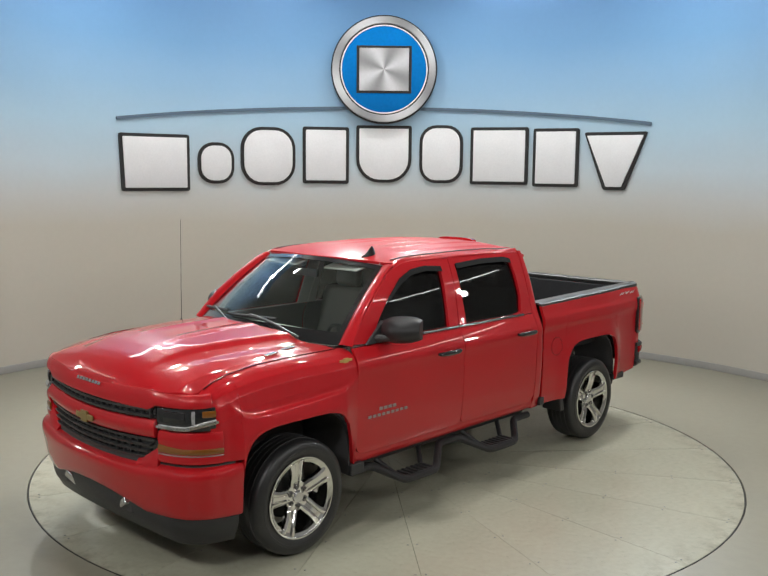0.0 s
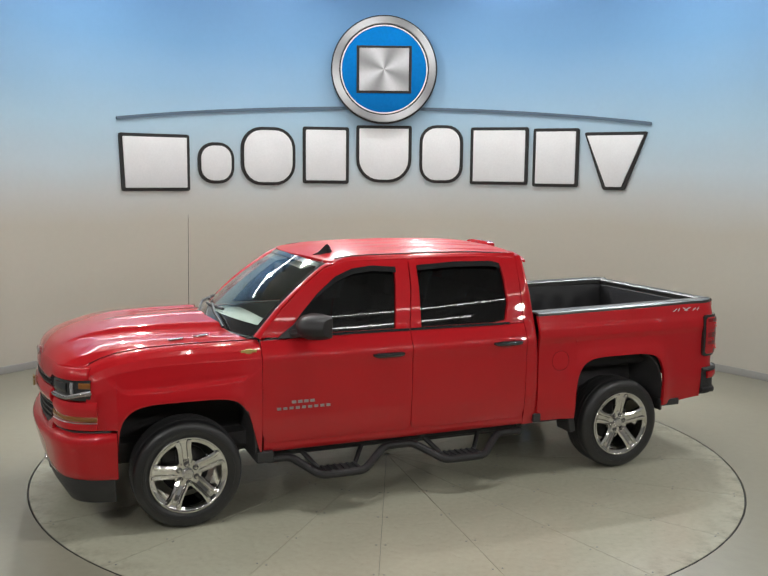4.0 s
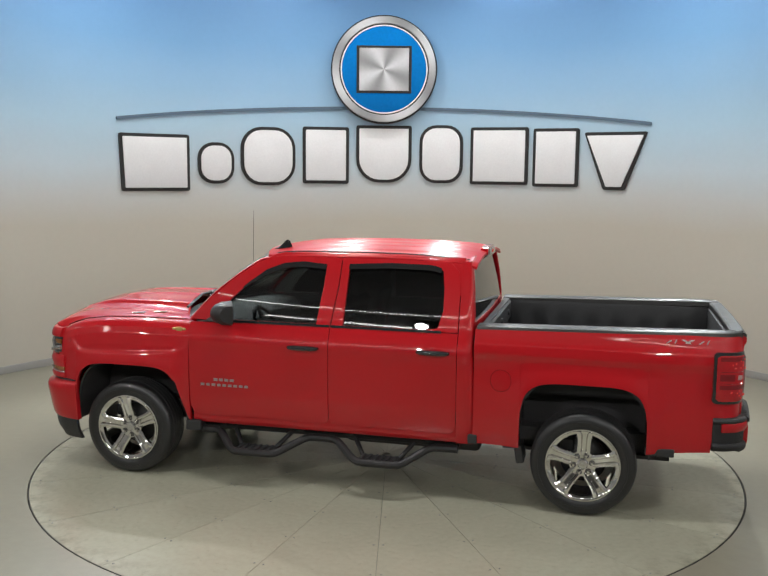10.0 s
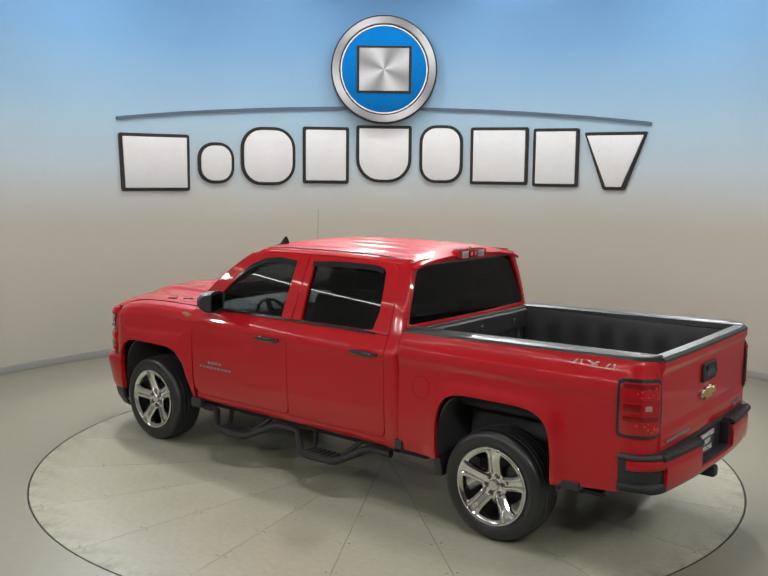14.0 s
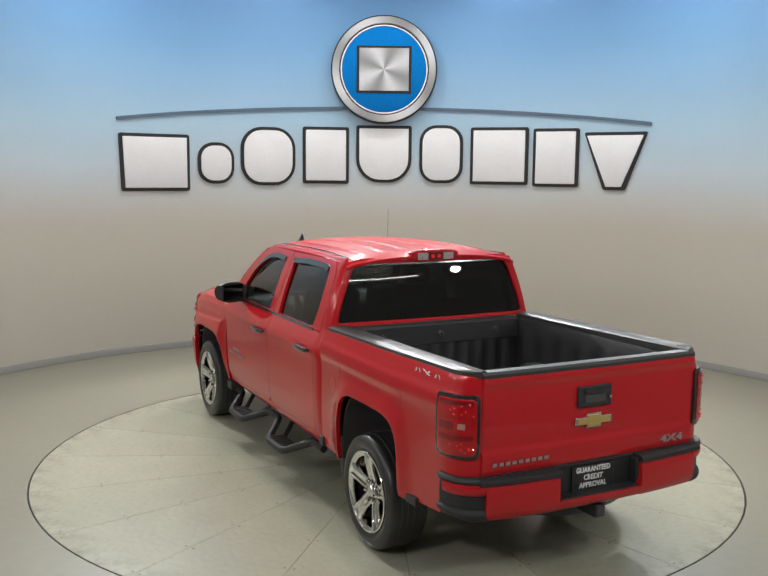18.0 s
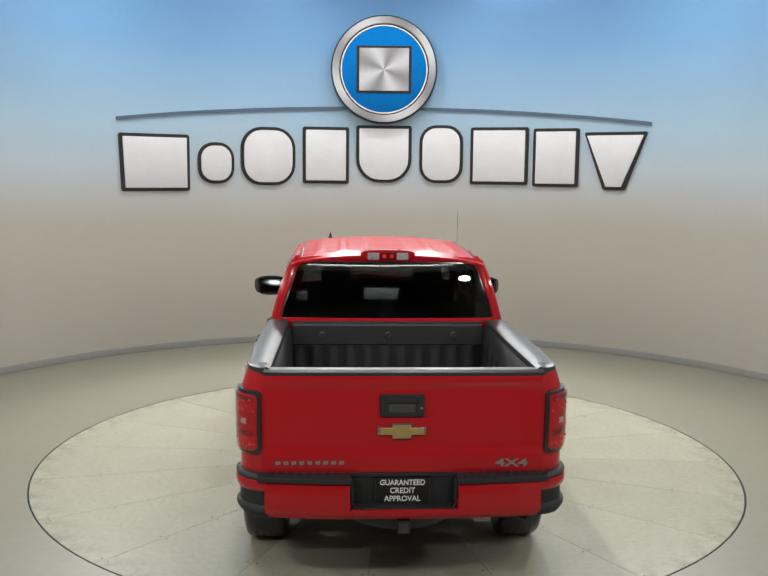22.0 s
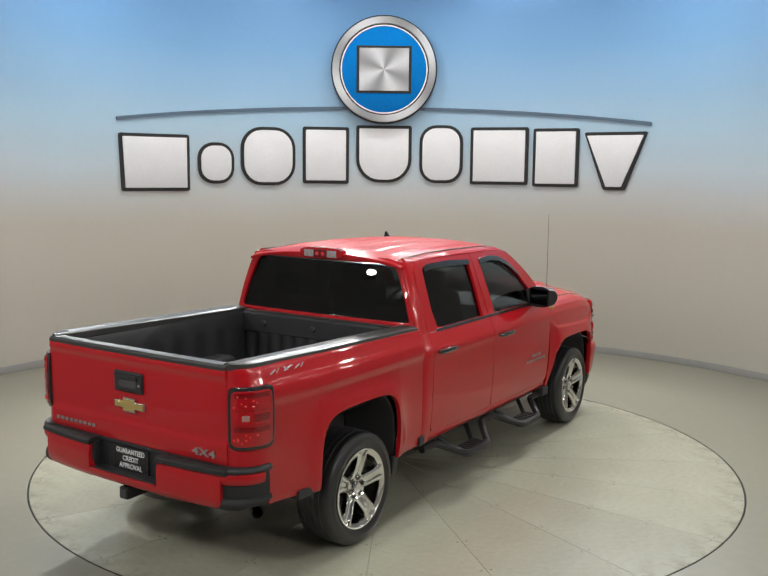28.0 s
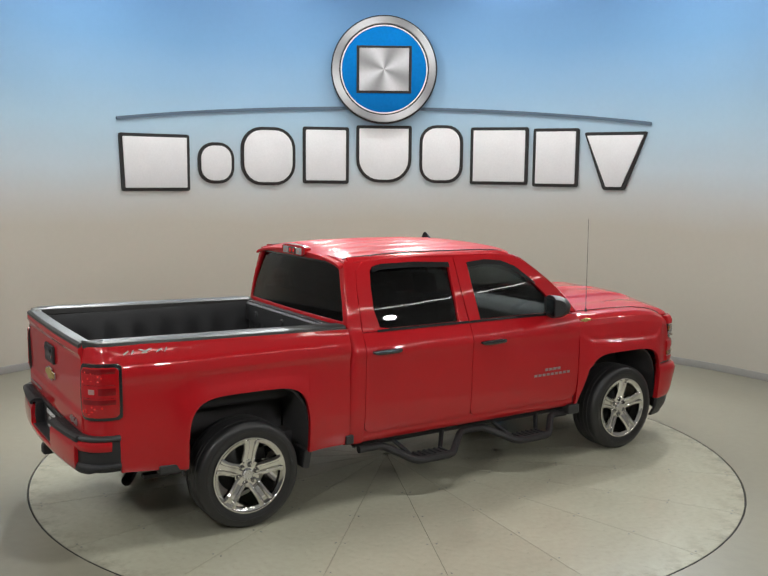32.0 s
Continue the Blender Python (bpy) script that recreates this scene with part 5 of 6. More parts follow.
    for y, nm, xs in ((0.40, "front_seat", 2.12), (-0.40, "front_seat", 2.12), (0.40, "rear_seat", 1.20), (-0.40, "rear_seat", 1.20)):
        w = 0.50 if nm == "front_seat" else 0.70
        st = add(nm, box((xs + 0.12, y, 0.86), (0.52, w, 0.18)), CLOTH, "grey cloth seat", 0.05)
        add("backrest", box((xs - 0.18, y, 1.18), (0.14, w, 0.62), turn=pose(0, 0, 0, 0, -14, 0)), CLOTH, "", 0.05, st)
        add("headrest", box((xs - 0.265, y, 1.565), (0.10, 0.26, 0.17), turn=pose(0, 0, 0, 0, -10, 0)), CLOTH, "", 0.04, st)
    add("inner_mirror", box((2.70, 0, 1.70), (0.03, 0.24, 0.065)), BLACK, "black inner mirror", 0.01)
    for y in (0.34, -0.34):
        add("sun_visor", box((2.60, y, 1.765), (0.16, 0.36, 0.015), turn=pose(0, 0, 0, 0, 14, 0)), TRIM_GREY, "grey sun visor", 0.005)

    # ---- bonnet ----
    def bonnet_z(x, y):
        zc = float(np.interp(x, (3.20, 3.40, 3.7, 4.0, 4.2, 4.35, 4.43, 4.48, 4.52, 4.56, 4.60), (1.366, 1.368, 1.364, 1.350, 1.328, 1.292, 1.259, 1.227, 1.190, 1.137, 1.085)))
        a = abs(y)
        z = zc - 0.098 * (a / 0.82) ** 2.2
        ridge = 0.40 + 0.10 * (4.5 - x)
        fade = max(0, min(1, (4.42 - x) / 0.35))
        z += fade * 0.024 / (1 + math.exp(max(-40, min(40, (a - ridge) / 0.009))))
        z -= fade * 0.012 * math.exp(-((a - ridge - 0.10) / 0.07) ** 2)
        z += 0.010 * fade * math.exp(-((a - 0.17) / 0.05) ** 2) * max(0, min(1, (4.2 - x) / 0.3))
        return z
    nose_x = table_of([(p.y, p.x) for p in NOSE[10:-10]])
    P = []
    for k in range(165):
        y = -0.822 + 1.644 * k / 164
        x0 = 3.385 - 0.235 * (abs(y) / 0.82) ** 2.2
        x1 = nose_x(y) - 0.020 - 0.055 * max(0, (abs(y) - 0.70) / 0.12) ** 2
        row = []
        for t in lerp_rows(0, 1, 41):
            x = x0 + (x1 - x0) * t
            zz = bonnet_z(x, y)
            if abs(y) > 0.76:
                zz = zz + (fender_top(min(x, 4.30)) + 0.002 - zz) * ((abs(y) - 0.76) / 0.062) ** 1.5
            row.append(Vector((x, y, zz)))
        P.append(row)
    Q = [[p - Vector((0, 0, 0.025)) for p in row] for row in P]
    bonnet = add("bonnet", solid(P, Q), RED, "red sculpted bonnet", 0.005, sharp=50)
    for x, y in ((3.67, 0.73), (3.49, 0.69)):
        add("bonnet_vent", box((x, y, bonnet_z(x, y) + 0.004), (0.105, 0.032, 0.010), turn=pose(0, 0, 0, 0, 4, 4)), SILVER, "small grey bar on the bonnet", 0.002, bonnet)
    face = Matrix.Translation((4.562, 0.0, 1.142)) @ FRONT_FACE @ pose(0, 0, 0, -28, 0, 0)
    add("bonnet_badge", badge_bars(8, 0.30, 0.020, face, 0.006, 0.28), SILVER, "row of plain silver bars on the bonnet's lip", 0, bonnet)
    for s in (1, -1):
        line = [Vector((x, s * 0.827, fender_top(x) + 0.003)) for x in lerp_rows(3.18, 4.27, 26)]
        add("bonnet_seam", tube(line, 0.0042, seg=6), DARK_RED, "dark seam beside the bonnet", 0, bonnet)
    # scuttle and wipers
    P = [[Vector((3.42 - 0.235 * abs(u) ** 2.2 - 0.02 - t * 0.13, 0.80 * u, 1.300 - 0.012 * t - 0.012 * u * u)) for t in (0, 0.5, 1)] for u in us]
    Q = [[p - Vector((0, 0, 0.03)) for p in row] for row in P]
    add("scuttle", solid(P, Q), BLACK, "black scuttle below the windscreen")
    for a, b in (((3.30, 0.58), (3.22, -0.02)), ((3.36, -0.08), (3.16, -0.62))):
        A, B = Vector((a[0], a[1], 1.335)), screen(b[1] / 0.78, 0.17) + Vector((0.014, 0, 0.014))
        wp = add("wiper", tube([A, A.lerp(B, 0.5) + Vector((0.03, 0, 0.030)), B], 0.011, seg=6), BLACK, "black wiper arm")
        d = [screen(u, 0.150 + 0.05 * (u - b[1] / 0.8)) + Vector((0.014, 0, 0.016)) for u in lerp_rows(b[1] / 0.8 - 0.30, b[1] / 0.8 + 0.36, 7)]
        add("blade", tube(d, 0.011, seg=6), BLACK, "", 0, wp)

    # ---- front ----
    inside = lambda lo, hi: (lambda p: lo <= abs(p.y) <= hi)
    add("header_panel", wrap(NOSE, NS, lambda p: p.x > 4.285, lambda y: lerp_rows(1.052 + 0.034 * max(0, min(1, (abs(y) - 0.60) / 0.06)), min(bonnet_z(nose_x(max(-0.76, min(0.76, y))) - 0.026, min(abs(y), 0.76)) - 0.007, 1.172), 6), lambda p: [o - 0.022 * max(0, 1 - (p.x - 4.285) / 0.07) for o in (0.004, 0.006, 0.004, -0.001, -0.008, -0.020)], 0.04), RED, "red panel above the grille", 0.006)
    # upper and lower grilles: dark backing with bars
    for nm, lim, z0, z1, off, lb in (("upper_grille", 0.64, 0.975, 1.056, -0.022, "black upper grille"), ("lower_grille", 0.66, 0.715, 0.868, -0.030, "black lower grille")):
        rise = lambda y, nm=nm: 0.085 * max(0, (abs(y) - 0.50) / 0.16) ** 1.3 if nm == "lower_grille" else 0
        zz = lambda y, z0=z0, z1=z1, rise=rise: lerp_rows(z0 + rise(y) + 0.022 * (abs(y) / 0.66) ** 2, z1 + 0.018 * (abs(y) / 0.66) ** 2, 4)
        gr = add(nm, wrap(NOSE, NS, inside(0, lim), zz, [off] * 4, 0.02), GLOSS_BLACK, lb)
        n = 2 if nm == "upper_grille" else 4
        for k in range(n):
            f = (k + 0.5) / n
            hh = 0.008
            zc = lambda y, f=f, z0=z0, z1=z1: [z0 + (z1 - z0) * f - hh + 0.02 * (abs(y) / 0.66) ** 2, z0 + (z1 - z0) * f + hh + 0.02 * (abs(y) / 0.66) ** 2]
            reach = lim - 0.01 if nm == "upper_grille" else 0.56 + 0.09 * f
            add("bar", wrap(NOSE, NS, inside(0, reach), zc, [off + 0.022, off + 0.026], 0.025), BLACK, "black grille bar", 0.002, gr)
        for k in range(-9, 10):
            y = k * lim / 9.6
            x = nose_x(y)
            if nm == "lower_grille" and abs(y) > 0.52:
                continue
            add("stay", box((x + off + 0.006, y, (z0 + z1) / 2 + 0.02 * (abs(y) / 0.66) ** 2), (0.012, 0.008, z1 - z0 - 0.006)), BLACK, "", 0, gr)
    bar = add("grille_bar", wrap(NOSE, NS, inside(0, 0.675), lambda y: lerp_rows(0.868 + 0.018 * (abs(y) / 0.66) ** 2, 0.975 + 0.022 * (abs(y) / 0.66) ** 2, 6), [0.0, 0.016, 0.022, 0.022, 0.014, -0.002], 0.04), RED, "red bar across the grille", 0.006)
    for s in (1, -1):
        add("chin_corner", wrap(NOSE, NS, lambda p, s=s: 0.49 <= p.y * s <= 0.685, lambda y: lerp_rows(0.700, 0.722 + 0.085 * max(0, (abs(y) - 0.50) / 0.16) ** 1.3 + 0.022 * (abs(y) / 0.66) ** 2, 5), [0.020, 0.018, 0.010, 0.002, -0.012], 0.03), RED, "red corner below the grille", 0.004, bar)
    f = Matrix.Translation((4.594, 0, 0.915)) @ FRONT_FACE
    add("front_badge", bow(0, 0, 0, 0.205, 0.072, 0.014, f), SHADED_GOLD, "plain gold badge", 0.005, bar)
    for s in (1, -1):
        on = lambda lo, x, s=s: (lambda p: p.y * s > 0 and abs(p.y) >= lo and p.x >= x)
        # headlamp
        hl = add("headlamp", wrap(NOSE, NS, on(0.65, 4.258), lambda y: lerp_rows(0.945, 1.088 - 0.02 * max(0, (0.9 - abs(y)) / 0.3), 6), [-0.012, -0.006, -0.006, -0.006, -0.008, -0.014], 0.05), GLOSS_BLACK, "headlamp with dark housing, chrome strip and amber corner", 0.004)
        add("light_strip", wrap(NOSE, NS, on(0.66, 4.268), lambda y: lerp_rows(0.950 + 0.030 * max(0, (abs(y) - 0.86) / 0.08), 0.978 + 0.034 * max(0, (abs(y) - 0.86) / 0.08), 4), [0.002, 0.008, 0.008, 0.002], 0.02), GREY_LENS, "bright chrome light strip", 0.003, hl)
        lit_line = [p for p in NOSE if p.y * s > 0.675 and p.x > 4.262]
        for p, q in zip(lit_line, normals(NOSE)[NOSE.index(lit_line[0]):]):
            c = Vector((p.x, p.y, 0.964 + 0.031 * max(0, (abs(p.y) - 0.86) / 0.08))) - q * NS * 0.008
            add("led_cell", box(c, (0.012, 0.020, 0.017), turn=Matrix.Rotation(math.atan2(-q.y * NS, -q.x * NS), 4, "Z")), CHROME, "", 0.003, hl)
        add("projector", wrap(NOSE, NS, lambda p: p.y * s > 0.70 and abs(p.y) < 0.86, lambda y: lerp_rows(0.995, 1.062, 4), [-0.001, 0.003, 0.003, -0.001], 0.012), GLOSS_BLACK, "dark projector lens", 0.004, hl)
        add("guide", wrap(NOSE, NS, lambda p: p.y * s > 0.868 and abs(p.y) < 0.90, lambda y: lerp_rows(0.992, 1.072, 4), [0.002, 0.006, 0.006, 0.002], 0.012), GREY_LENS, "bright guide", 0.002, hl)
        add("amber_corner", wrap(NOSE, NS, on(0.915, 4.268), lambda y: lerp_rows(1.030, 1.070, 4), [-0.004, 0.0, 0.0, -0.004], 0.012), AMBER, "amber corner lens", 0.003, hl)
        # fascia below the headlamp, with the turn lamp in it
        add("fascia", wrap(NOSE, NS, on(0.665, 4.225), lambda y: lerp_rows(0.748, 0.940, 8), [0.006, 0.012, 0.004, 0.0, 0.004, 0.012, 0.010, 0.0], 0.04), RED, "red fascia below the headlamp", 0.005)
        tl = add("turn_lamp", wrap(NOSE, NS, on(0.665, 4.215), lambda y: lerp_rows(0.806, 0.842 + 0.018 * max(0, (0.85 - abs(y)) / 0.2), 4), [0.006, 0.012, 0.012, 0.006], 0.012), AMBER, "amber turn lamp", 0.003)
        add("chrome_edge", wrap(NOSE, NS, on(0.665, 4.215), lambda y: lerp_rows(0.797, 0.803, 3), [0.010, 0.014, 0.010], 0.012), LETTER, "thin dull chrome edge", 0.002, tl)
    # bumper and air dam
    def bump_z(y):
        top = 0.728 if abs(y) > 0.70 else 0.728 - 0.025 * (1 - (abs(y) / 0.70) ** 4)
        low = 0.402 + 0.075 * max(0, 1 - (abs(y) / 0.55) ** 2)
        return lerp_rows(low, top, 25)

    def bump_off(p):
        k = 0.35 + 0.65 * max(0, min(1, (p.x - 4.10) / 0.25))
        prof = ((0, -0.012), (0.04, 0.002), (0.12, 0.012), (0.25, 0.022), (0.5, 0.036), (0.7, 0.048), (0.82, 0.052), (0.90, 0.046), (0.95, 0.034), (0.98, 0.018), (1.0, -0.006))
        a, b = zip(*prof)
        return [k * float(np.interp(t, a, b)) for t in lerp_rows(0, 1, 25)]
    add("front_bumper", wrap(NOSE, NS, lambda p: p.x > 4.105, bump_z, bump_off, 0.05), RED, "red front bumper", 0.006, sharp=50)
    add("bumper_gap", wrap(NOSE, NS, lambda p: p.x > 4.135, lambda y: lerp_rows(0.70, 0.74, 2), [-0.012, -0.012], 0.02), DARK, "dark joint above the bumper")
    dam = add("air_dam", wrap(NOSE, NS, lambda p: p.x > 4.12, lambda y: lerp_rows(0.222 + 0.05 * max(0, 1 - (abs(y) / 0.75) ** 2), 0.43 + 0.06 * max(0, 1 - (abs(y) / 0.55) ** 2), 6), [-0.075, -0.055, -0.030, -0.018, -0.012, -0.020], 0.03), BLACK, "black air dam below the bumper", 0.006)
    for s in (1, -1):
        add("tow_hook", box((4.512, s * 0.335, 0.412), (0.070, 0.120, 0.052), turn=pose(0, 0, 0, 28 * s, 0, 15 * -s)), SILVER, "silver tow hook", 0.012, dam)
        add("hook_recess", box((4.478, s * 0.335, 0.40), (0.10, 0.18, 0.085)), DARK, "", 0.01, dam)
    return finish_truck(truck, add)


def mirror_sweep(s):
    """Swings the mirror's outer end rearwards about its arm."""
    return Matrix.Translation((2.80, s * 0.96, 0)) @ pose(0, 0, 0, 0, 0, 26 * s) @ Matrix.Translation((-2.80, -s * 0.96, 0))


def _mirror(s):
    bm = bmesh.new()
    P, Q = [], []
    for k in range(11):
        t = -1 + 2 * k / 10
        y = 1.062 + 0.140 * t
        h = 0.094 * (1 - 0.28 * abs(t) ** 3)
        bul = 0.160 * (1 - 0.45 * t * t)
        ring = []
        for j in range(9):
            a = -math.pi / 2 + math.pi * j / 8
            ring.append(Vector((2.752 + bul * math.cos(a) ** 0.8 if abs(math.cos(a)) > 1e-6 else 2.752, s * y, 1.378 + h * math.sin(a) + 0.006 * t)))
        P.append(ring)
        Q.append([Vector((2.742, p.y, p.z)) for p in ring])
    bm = solid(P, Q, bm)
    bm.transform(mirror_sweep(s))
    return bm


def finish_truck(truck, add):
    # ---- load bed ----
    P = []
    for k in range(67):
        y = -0.715 + 1.43 * k / 66
        z = 0.86 + 0.012 * (1 if (k // 3) % 2 else 0)
        P.append([Vector((0.78, y, z)), Vector((-0.98, y, z))])
    Q = [[p - Vector((0, 0, 0.03)) for p in row] for row in P]
    add("bed_floor", solid(P, Q), LINER, "black ribbed bed floor")
    P = []
    for k in range(67):
        y = -0.72 + 1.44 * k / 66
        d = 0.016 if (k // 3) % 2 else 0.0
        P.append([Vector((0.755 - d, y, 0.86)), Vector((0.755 - d, y, 1.14)), Vector((0.748, y, 1.17)), Vector((0.725, y, 1.18)), Vector((0.725, y, 1.32)), Vector((0.74, y, 1.335))])
    Q = [[Vector((0.79, p.y, p.z)) for p in row] for row in P]
    bh = add("bed_front", solid(P, Q), LINER, "black ribbed bulkhead of the load bed")
    add("bed_cap", box((0.765, 0, 1.340), (0.05, 1.44, 0.014)), RAIL, "grey cap on the bulkhead", 0.003, bh)
    for y in (0, 0.5, -0.5):
        bm = lathe(((0.006, 0.0), (0.020, 0.0), (0.026, 0.006), (0.026, 0.014), (0.006, 0.014)), 20)
        bm.transform(pose(0.712, y, 1.25, 0, 0, -90))
        add("anchor", bm, BLACK, "", 0, bh)
    for s in (1, -1):
        P = []
        for k in range(61):
            x = 0.76 - 1.76 * k / 60
            d = 0.014 if (k // 4) % 2 else 0.0
            P.append([Vector((x, s * (0.725 - d), 0.86)), Vector((x, s * (0.732 - d), 1.16)), Vector((x, s * 0.725, 1.19)), Vector((x, s * 0.735, 1.30)), Vector((x, s * 0.752, 1.335))])
        Q = [[Vector((p.x, s * 0.775, p.z)) for p in row] for row in P]
        w = add("bed_inner_side", solid(P, Q), LINER, "black inner side of the load bed")
        add("wheel_housing", box((0.015, s * 0.62, 0.945), (0.86, 0.20, 0.18)), LINER, "black wheel housing in the bed", 0.05, w)
    # ---- tailgate ----
    def gate(y, z):
        t = (z - 0.79) / 0.575
        x = -1.068 - 0.012 * (1 - (y / 0.79) ** 2) - float(np.interp(t, (0, 0.05, 0.20, 0.245, 0.275, 0.86, 0.92, 0.97, 1.0), (0.008, 0.014, 0.013, 0.003, 0.0, 0.006, 0.022, 0.020, 0.012)))
        return Vector((x, y, z))
    P = [[gate(y, z) for z in lerp_rows(0.79, 1.362, 41)] for y in lerp_rows(-0.787, 0.787, 33)]
    Q = [[Vector((-1.0, p.y, p.z)) for p in row] for row in P]
    tg = add("tailgate", solid(P, Q), RED, "red tailgate", 0.005, sharp=50)
    P = [[Vector((gate(y, 1.36).x + dx, y, z)) for dx, z in ((-0.006, 1.352), (-0.006, 1.372), (0.012, 1.384), (0.085, 1.382), (0.098, 1.372), (0.098, 1.34))] for y in lerp_rows(-0.787, 0.787, 17)]
    Q = [[p + Vector((0, 0, -0.012)) if j > 1 else p + Vector((0.02, 0, -0.004)) for j, p in enumerate(row)] for row in P]
    add("gate_cap", solid(P, Q), RAIL, "grey plastic cap on the tailgate", 0.002, tg)
    add("gate_liner", box((-0.985, 0, 1.09), (0.02, 1.46, 0.48)), LINER, "black inner face of the tailgate", 0.004, tg)
    add("gate_handle", box((-1.092, 0.013, 1.182), (0.022, 0.252, 0.130)), LINER, "black tailgate handle", 0.010, tg)
    add("handle_hollow", box((-1.103, 0.013, 1.170), (0.006, 0.15, 0.050)), DARK, "", 0.003, tg)
    add("handle_lip", box((-1.108, 0.013, 1.212), (0.012, 0.17, 0.026)), LINER, "", 0.004, tg)
    bm = lathe(((0.0005, 0), (0.010, 0), (0.010, 0.004), (0.0005, 0.004)), 16)
    bm.transform(pose(-1.107, -0.095, 1.172, 0, 0, 90))
    add("gate_lock", bm, SILVER, "silver lock", 0, tg)
    f = Matrix.Translation((-1.082, 0.013, 1.035)) @ REAR_FACE
    add("gate_badge", bow(0, 0, 0, 0.272, 0.092, 0.014, f), SILVER, "plain gold badge with silver edge", 0.004, tg)
    f = Matrix.Translation((-1.090, 0.013, 1.035)) @ REAR_FACE
    add("badge_face", bow(0, 0, 0, 0.245, 0.072, 0.012, f), GOLD, "plain gold badge", 0.003, tg)
    f = Matrix.Translation((-1.093, 0.53, 0.853)) @ REAR_FACE
    add("lettering", badge_bars(9, 0.40, 0.019, f, 0.004, 0.36), LETTER, "row of plain silver letter bars", 0, tg)
    f = Matrix.Translation((-1.091, -0.615, 0.846)) @ REAR_FACE
    add("gate_lettering", words("4X4", 0.062, 0.003, m=f, narrow=1.75), LETTER, "silver 4X4 lettering", 0, tg)
    # ---- rear bumper ----
    mid = lambda lo, hi: (lambda p: lo <= abs(p.y) <= hi)
    rb = add("rear_bumper", wrap(TAIL, TS, lambda p: p.y > 0.27 and p.x < -0.865, lerp_rows(0.550, 0.770, 7), [-0.020, -0.012, -0.010, -0.010, -0.010, -0.012, -0.018], 0.05), LINER, "black and red rear step bumper", 0.006)
    add("bumper_core", wrap(TAIL, TS, lambda p: p.y < -0.27 and p.x < -0.865, lerp_rows(0.550, 0.770, 7), [-0.020, -0.012, -0.010, -0.010, -0.010, -0.012, -0.018], 0.05), LINER, "black bumper core", 0.006, rb)
    for y0, y1 in ((-0.82, -0.30), (0.30, 0.82)):
        P = [[Vector((a, y, 0.790 + h)) for a, h in ((-1.03, 0.0), (-1.10, 0.004), (-1.165 + 0.05 * (y / 0.8) ** 2, 0.004), (-1.192 + 0.055 * (y / 0.8) ** 2, -0.010), (-1.194 + 0.055 * (y / 0.8) ** 2, -0.034))] for y in lerp_rows(y0, y1, 11)]
        Q = [[p + Vector((0.02 if j > 2 else 0, 0, -0.026 if j < 3 else -0.008)) for j, p in enumerate(row)] for row in P]
        add("step_pad", solid(P, Q), LINER, "black step pad on the bumper", 0.004, rb)
        for k in range(9):
            y = y0 + (y1 - y0) * (k + 1) / 10
            add("grip", box((-1.125 + 0.03 * (y / 0.8) ** 2, y, 0.7955), (0.055, 0.012, 0.003)), BLACK, "", 0.001, rb)
    add("centre_pad", box((-1.062, 0, 0.782), (0.075, 0.61, 0.022)), LINER, "black pad above the plate", 0.004, rb)
    for s in (1, -1):
        keep = lambda p, s=s: 0.290 <= p.y * s <= 0.79
        add("bumper_face", wrap(TAIL, TS, keep, lambda y: lerp_rows(0.545, 0.752, 9), [-0.004, 0.010, 0.016, 0.018, 0.018, 0.018, 0.018, 0.014, 0.004], 0.04), RED, "red bumper face", 0.004, rb)
        keep = lambda p, s=s: p.y * s >= 0.745 and p.x < -0.865
        add("corner_step", wrap(TAIL, TS, keep, lerp_rows(0.758, 0.794, 5), [0.006, 0.011, 0.012, 0.008, -0.004], 0.12), BLACK, "black corner of the bumper", 0.006, rb)
        add("corner_stripe", wrap(TAIL, TS, lambda p, s=s: p.y * s >= 0.745 and p.x < -0.93, lerp_rows(0.692, 0.758, 5), [0.0, 0.010, 0.014, 0.014, 0.008], 0.03), RED, "red stripe on the bumper's corner", 0.004, rb)
        add("corner_foot", wrap(TAIL, TS, keep, lambda y: lerp_rows(0.545 + 0.030 * min(max((abs(y) - 0.88) / 0.07, 0), 1), 0.612, 5), [0.0, 0.009, 0.010, 0.006, -0.010], 0.10), LINER, "black lower corner step", 0.006, rb)
        add("recess_cheek", box((-1.112, s * 0.297, 0.692), (0.075, 0.014, 0.165)), LINER, "", 0.004, rb)
        sl = solid([[Vector((x, s * 0.306, 0.600)), Vector((x, s * 0.306, 0.672)), Vector((x, s * 0.296, 0.640)), Vector((x, s * 0.262, 0.600))] for x in (-1.166, -1.150)],
                   [[Vector((x, s * 0.300, 0.606)), Vector((x, s * 0.300, 0.660)), Vector((x, s * 0.294, 0.636)), Vector((x, s * 0.270, 0.606))] for x in (-1.164, -1.152)])
        add("recess_corner", sl, RED, "rounded red corner of the plate recess", 0.002, rb)
    add("lower_face", wrap(TAIL, TS, mid(0, 0.60), lerp_rows(0.547, 0.606, 5), [-0.006, 0.008, 0.014, 0.0165, 0.0165], 0.04), RED, "red lower bumper face", 0.006, rb)
    add("plate_recess", box((-1.078, 0.0, 0.690), (0.02, 0.60, 0.20)), LINER, "black plate recess", 0.006, rb)
    add("recess_floor", box((-1.12, 0.0, 0.606), (0.10, 0.58, 0.016)), LINER, "", 0.004, rb)
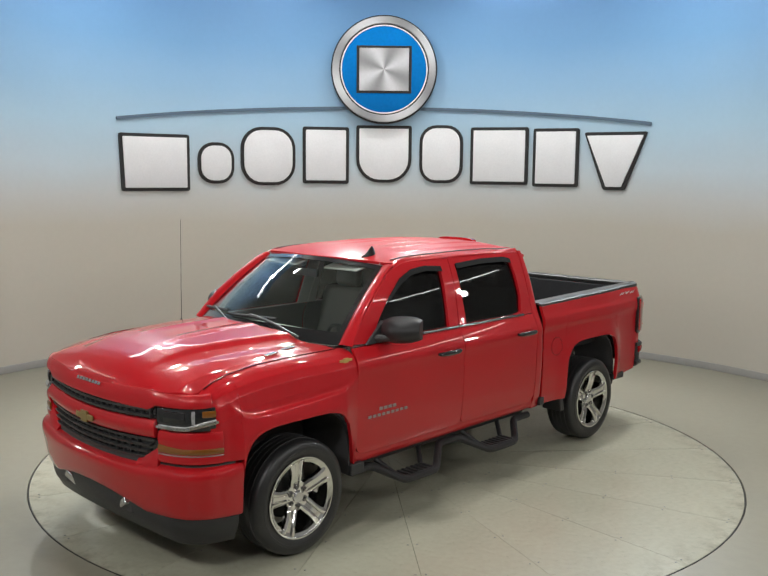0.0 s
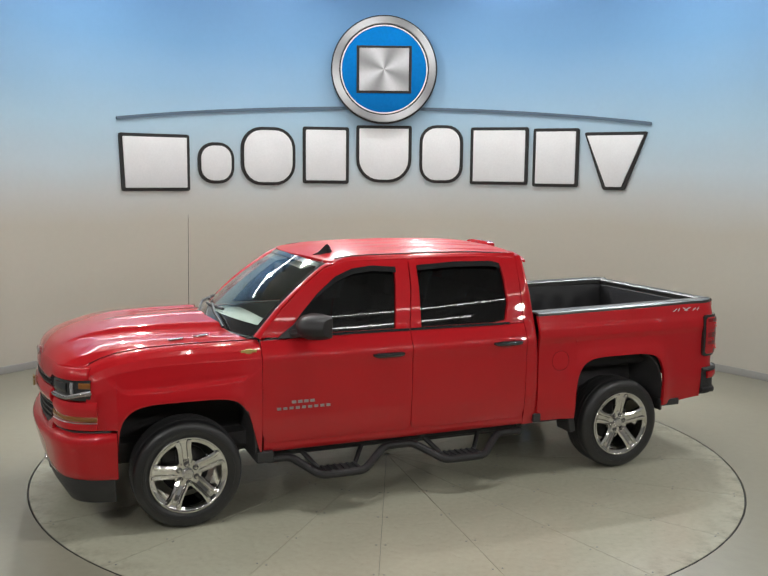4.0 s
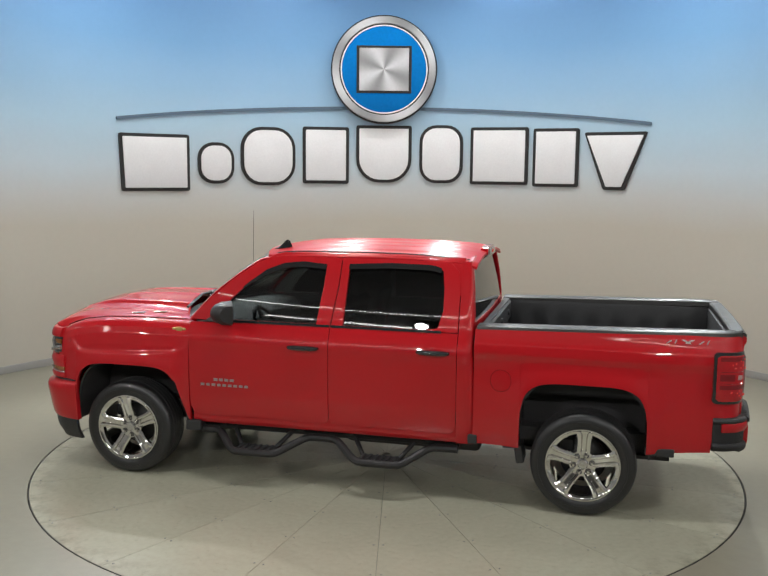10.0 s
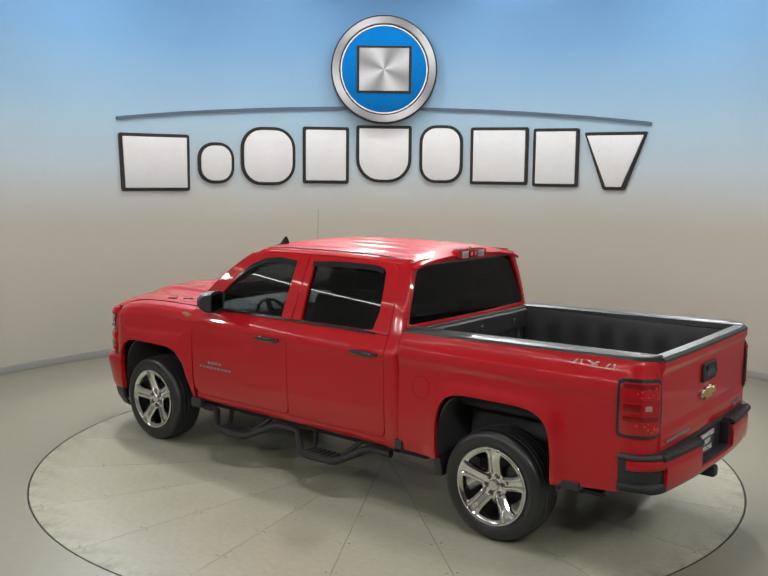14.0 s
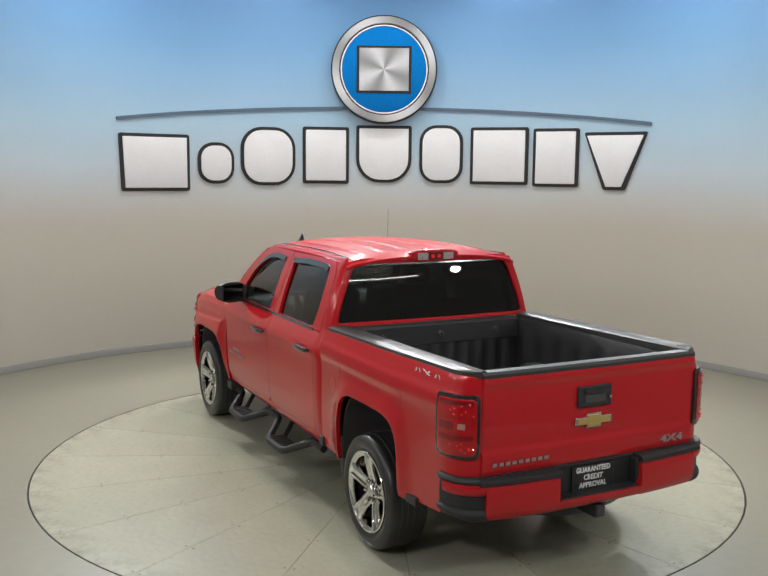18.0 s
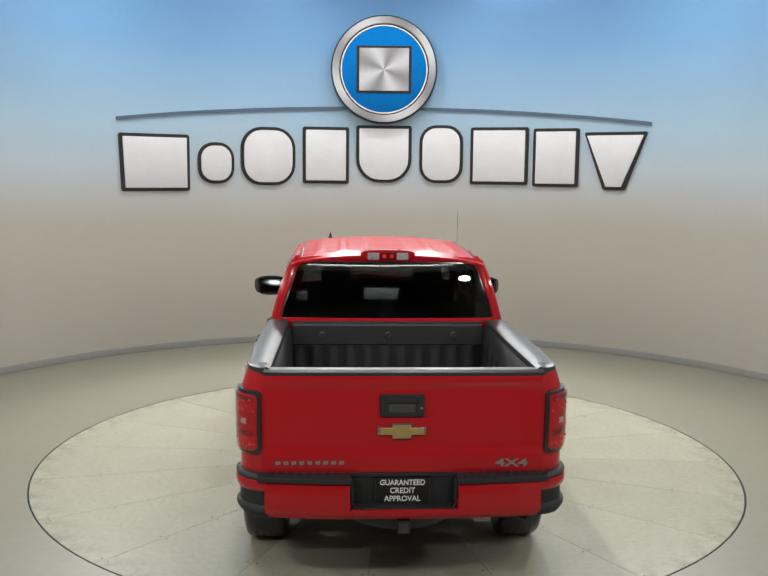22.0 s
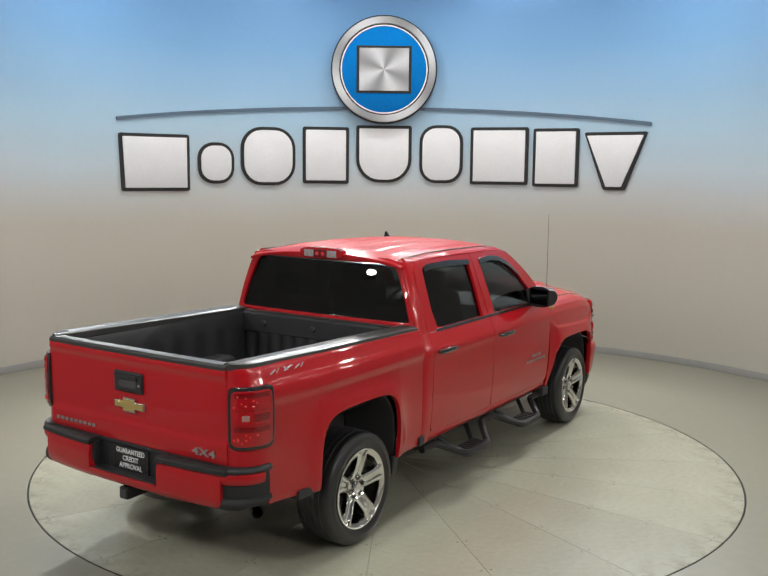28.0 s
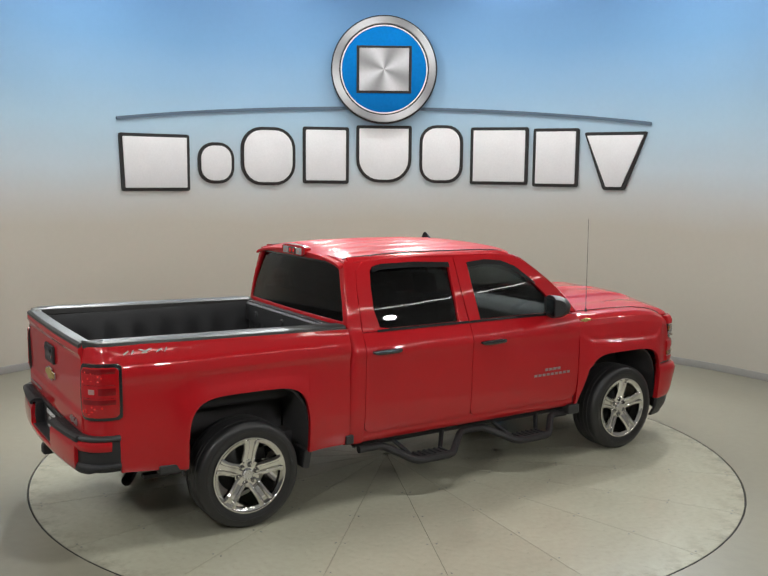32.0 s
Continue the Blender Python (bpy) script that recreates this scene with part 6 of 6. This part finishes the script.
    plate = add("dealer_plate", box((-1.096, 0.006, 0.690), (0.010, 0.315, 0.150)), PLATE, "black dealer plate with white words", 0.003)
    for k, wd in enumerate(("GUARANTEED", "CREDIT", "APPROVAL")):
        f = Matrix.Translation((-1.1015, 0.006, 0.737 - 0.047 * k)) @ REAR_FACE
        add("lettering", words(wd, 0.045, 0.001, m=f, narrow=(0.88, 0.94, 0.94)[k]), WHITE, "white lettering", 0, plate)
    rim = ((-0.158, -0.075), (0.158, -0.075), (0.158, 0.075), (-0.158, 0.075))
    add("plate_frame", solid([[Vector((-1.103, 0.006 + y, 0.690 + z)) for y, z in ((a, b), (a * 0.965, b * 0.94))] for a, b in rim],
                             [[Vector((-1.094, 0.006 + y, 0.690 + z)) for y, z in ((a, b), (a * 0.965, b * 0.94))] for a, b in rim], loop=True), BLACK, "thin black plate frame", 0.001, plate)
    # hitch, exhaust
    hitch = add("tow_hitch", box((-1.02, 0.0, 0.495), (0.30, 0.075, 0.075)), LINER, "black tow hitch receiver", 0.008)
    add("hitch_bore", box((-1.171, 0.0, 0.495), (0.006, 0.05, 0.05)), DARK, "", 0, hitch)
    add("hitch_bar", tube([(-0.95, -0.55, 0.50), (-0.95, 0.55, 0.50)], 0.03), BLACK, "", 0, hitch)
    add("exhaust", tube(bent([(0.6, -0.42, 0.45), (-0.45, -0.42, 0.50), (-0.66, -0.56, 0.47), (-0.80, -0.77, 0.42)], 0.1), 0.036, cap=False), STEEL, "steel exhaust pipe")
    # ---- underside ----
    add("underbody", box((1.9, 0, 0.50), (4.6, 1.30, 0.10)), DARK, "dark underside of the body")
    for s in (1, -1):
        add("frame_rail", box((1.98, s * 0.46, 0.44), (4.9, 0.09, 0.15)), DARK, "dark frame rail", 0.006)
        add("leaf_spring", box((0.0, s * 0.56, 0.36), (1.25, 0.065, 0.03)), DARK, "dark leaf spring", 0.004)
        add("damper", tube([(-0.18, s * 0.50, 0.33), (-0.02, s * 0.44, 0.68)], 0.028), DARK, "dark damper")
        add("control_arm", tube([(3.64, s * 0.25, 0.36), (3.64, s * 0.72, 0.34)], 0.035), DARK, "dark control arm")
    add("rear_axle", tube([(0, -0.78, 0.381), (0, -0.13, 0.381), (0, 0, 0.381), (0, 0.13, 0.381), (0, 0.78, 0.381)], [0.045, 0.05, 0.15, 0.05, 0.045], seg=16), DARK, "dark rear axle")
    add("prop_shaft", tube([(0.1, 0, 0.40), (2.3, 0, 0.46)], 0.04), DARK, "dark propeller shaft")
    add("fuel_tank", box((1.35, 0.40, 0.40), (1.1, 0.40, 0.22)), DARK, "dark fuel tank", 0.04)
    add("gearbox", box((2.7, 0, 0.40), (0.9, 0.42, 0.26)), DARK, "dark gearbox", 0.06)
    add("engine_bay", box((3.80, 0, 0.75), (1.10, 0.90, 0.60)), DARK, "dark engine bay", 0.03)
    spare = lathe(((0.20, -0.10), (0.33, -0.10), (0.36, -0.05), (0.36, 0.05), (0.33, 0.10), (0.20, 0.10)), 40)
    spare.transform(Matrix.Translation((-0.62, 0, 0.50)) @ pose(0, 0, 0, 90, 0, 0))
    add("spare_tyre", spare, RUBBER, "black spare tyre under the bed")
    # ---- wheels ----
    for x, y, s, spin, nuts in ((3.642, 0.872, 1, 62, 25), (3.642, 0.872, -1, 56, 30), (0.0, 0.845, 1, 52, 51), (0.0, 0.845, -1, 59, 13)):
        build_wheel(truck, x, y, s, spin, nuts)
    return truck


TURNS = ((0, 226.84), (2, 214.75), (4, 202.67), (6, 190.58), (8, 178.49), (10, 166.21), (12, 153.93), (14, 141.58), (16, 129.22),
         (18, 117.20), (20, 105.18), (22, 93.08), (24, 80.99), (26, 68.91), (28, 56.83), (30, 44.77), (32, 32.72))


def motions():
    """The turntable turns clockwise at a steady six degrees a second, with the pickup on it."""
    for thing in (table, truck):
        walk(thing, [(t, pose(0, 0, 0, 0, 0, a)) for t, a in TURNS])


build_booth()
build_overlay_logo()
table = build_turntable()
truck = build_truck()
motions()
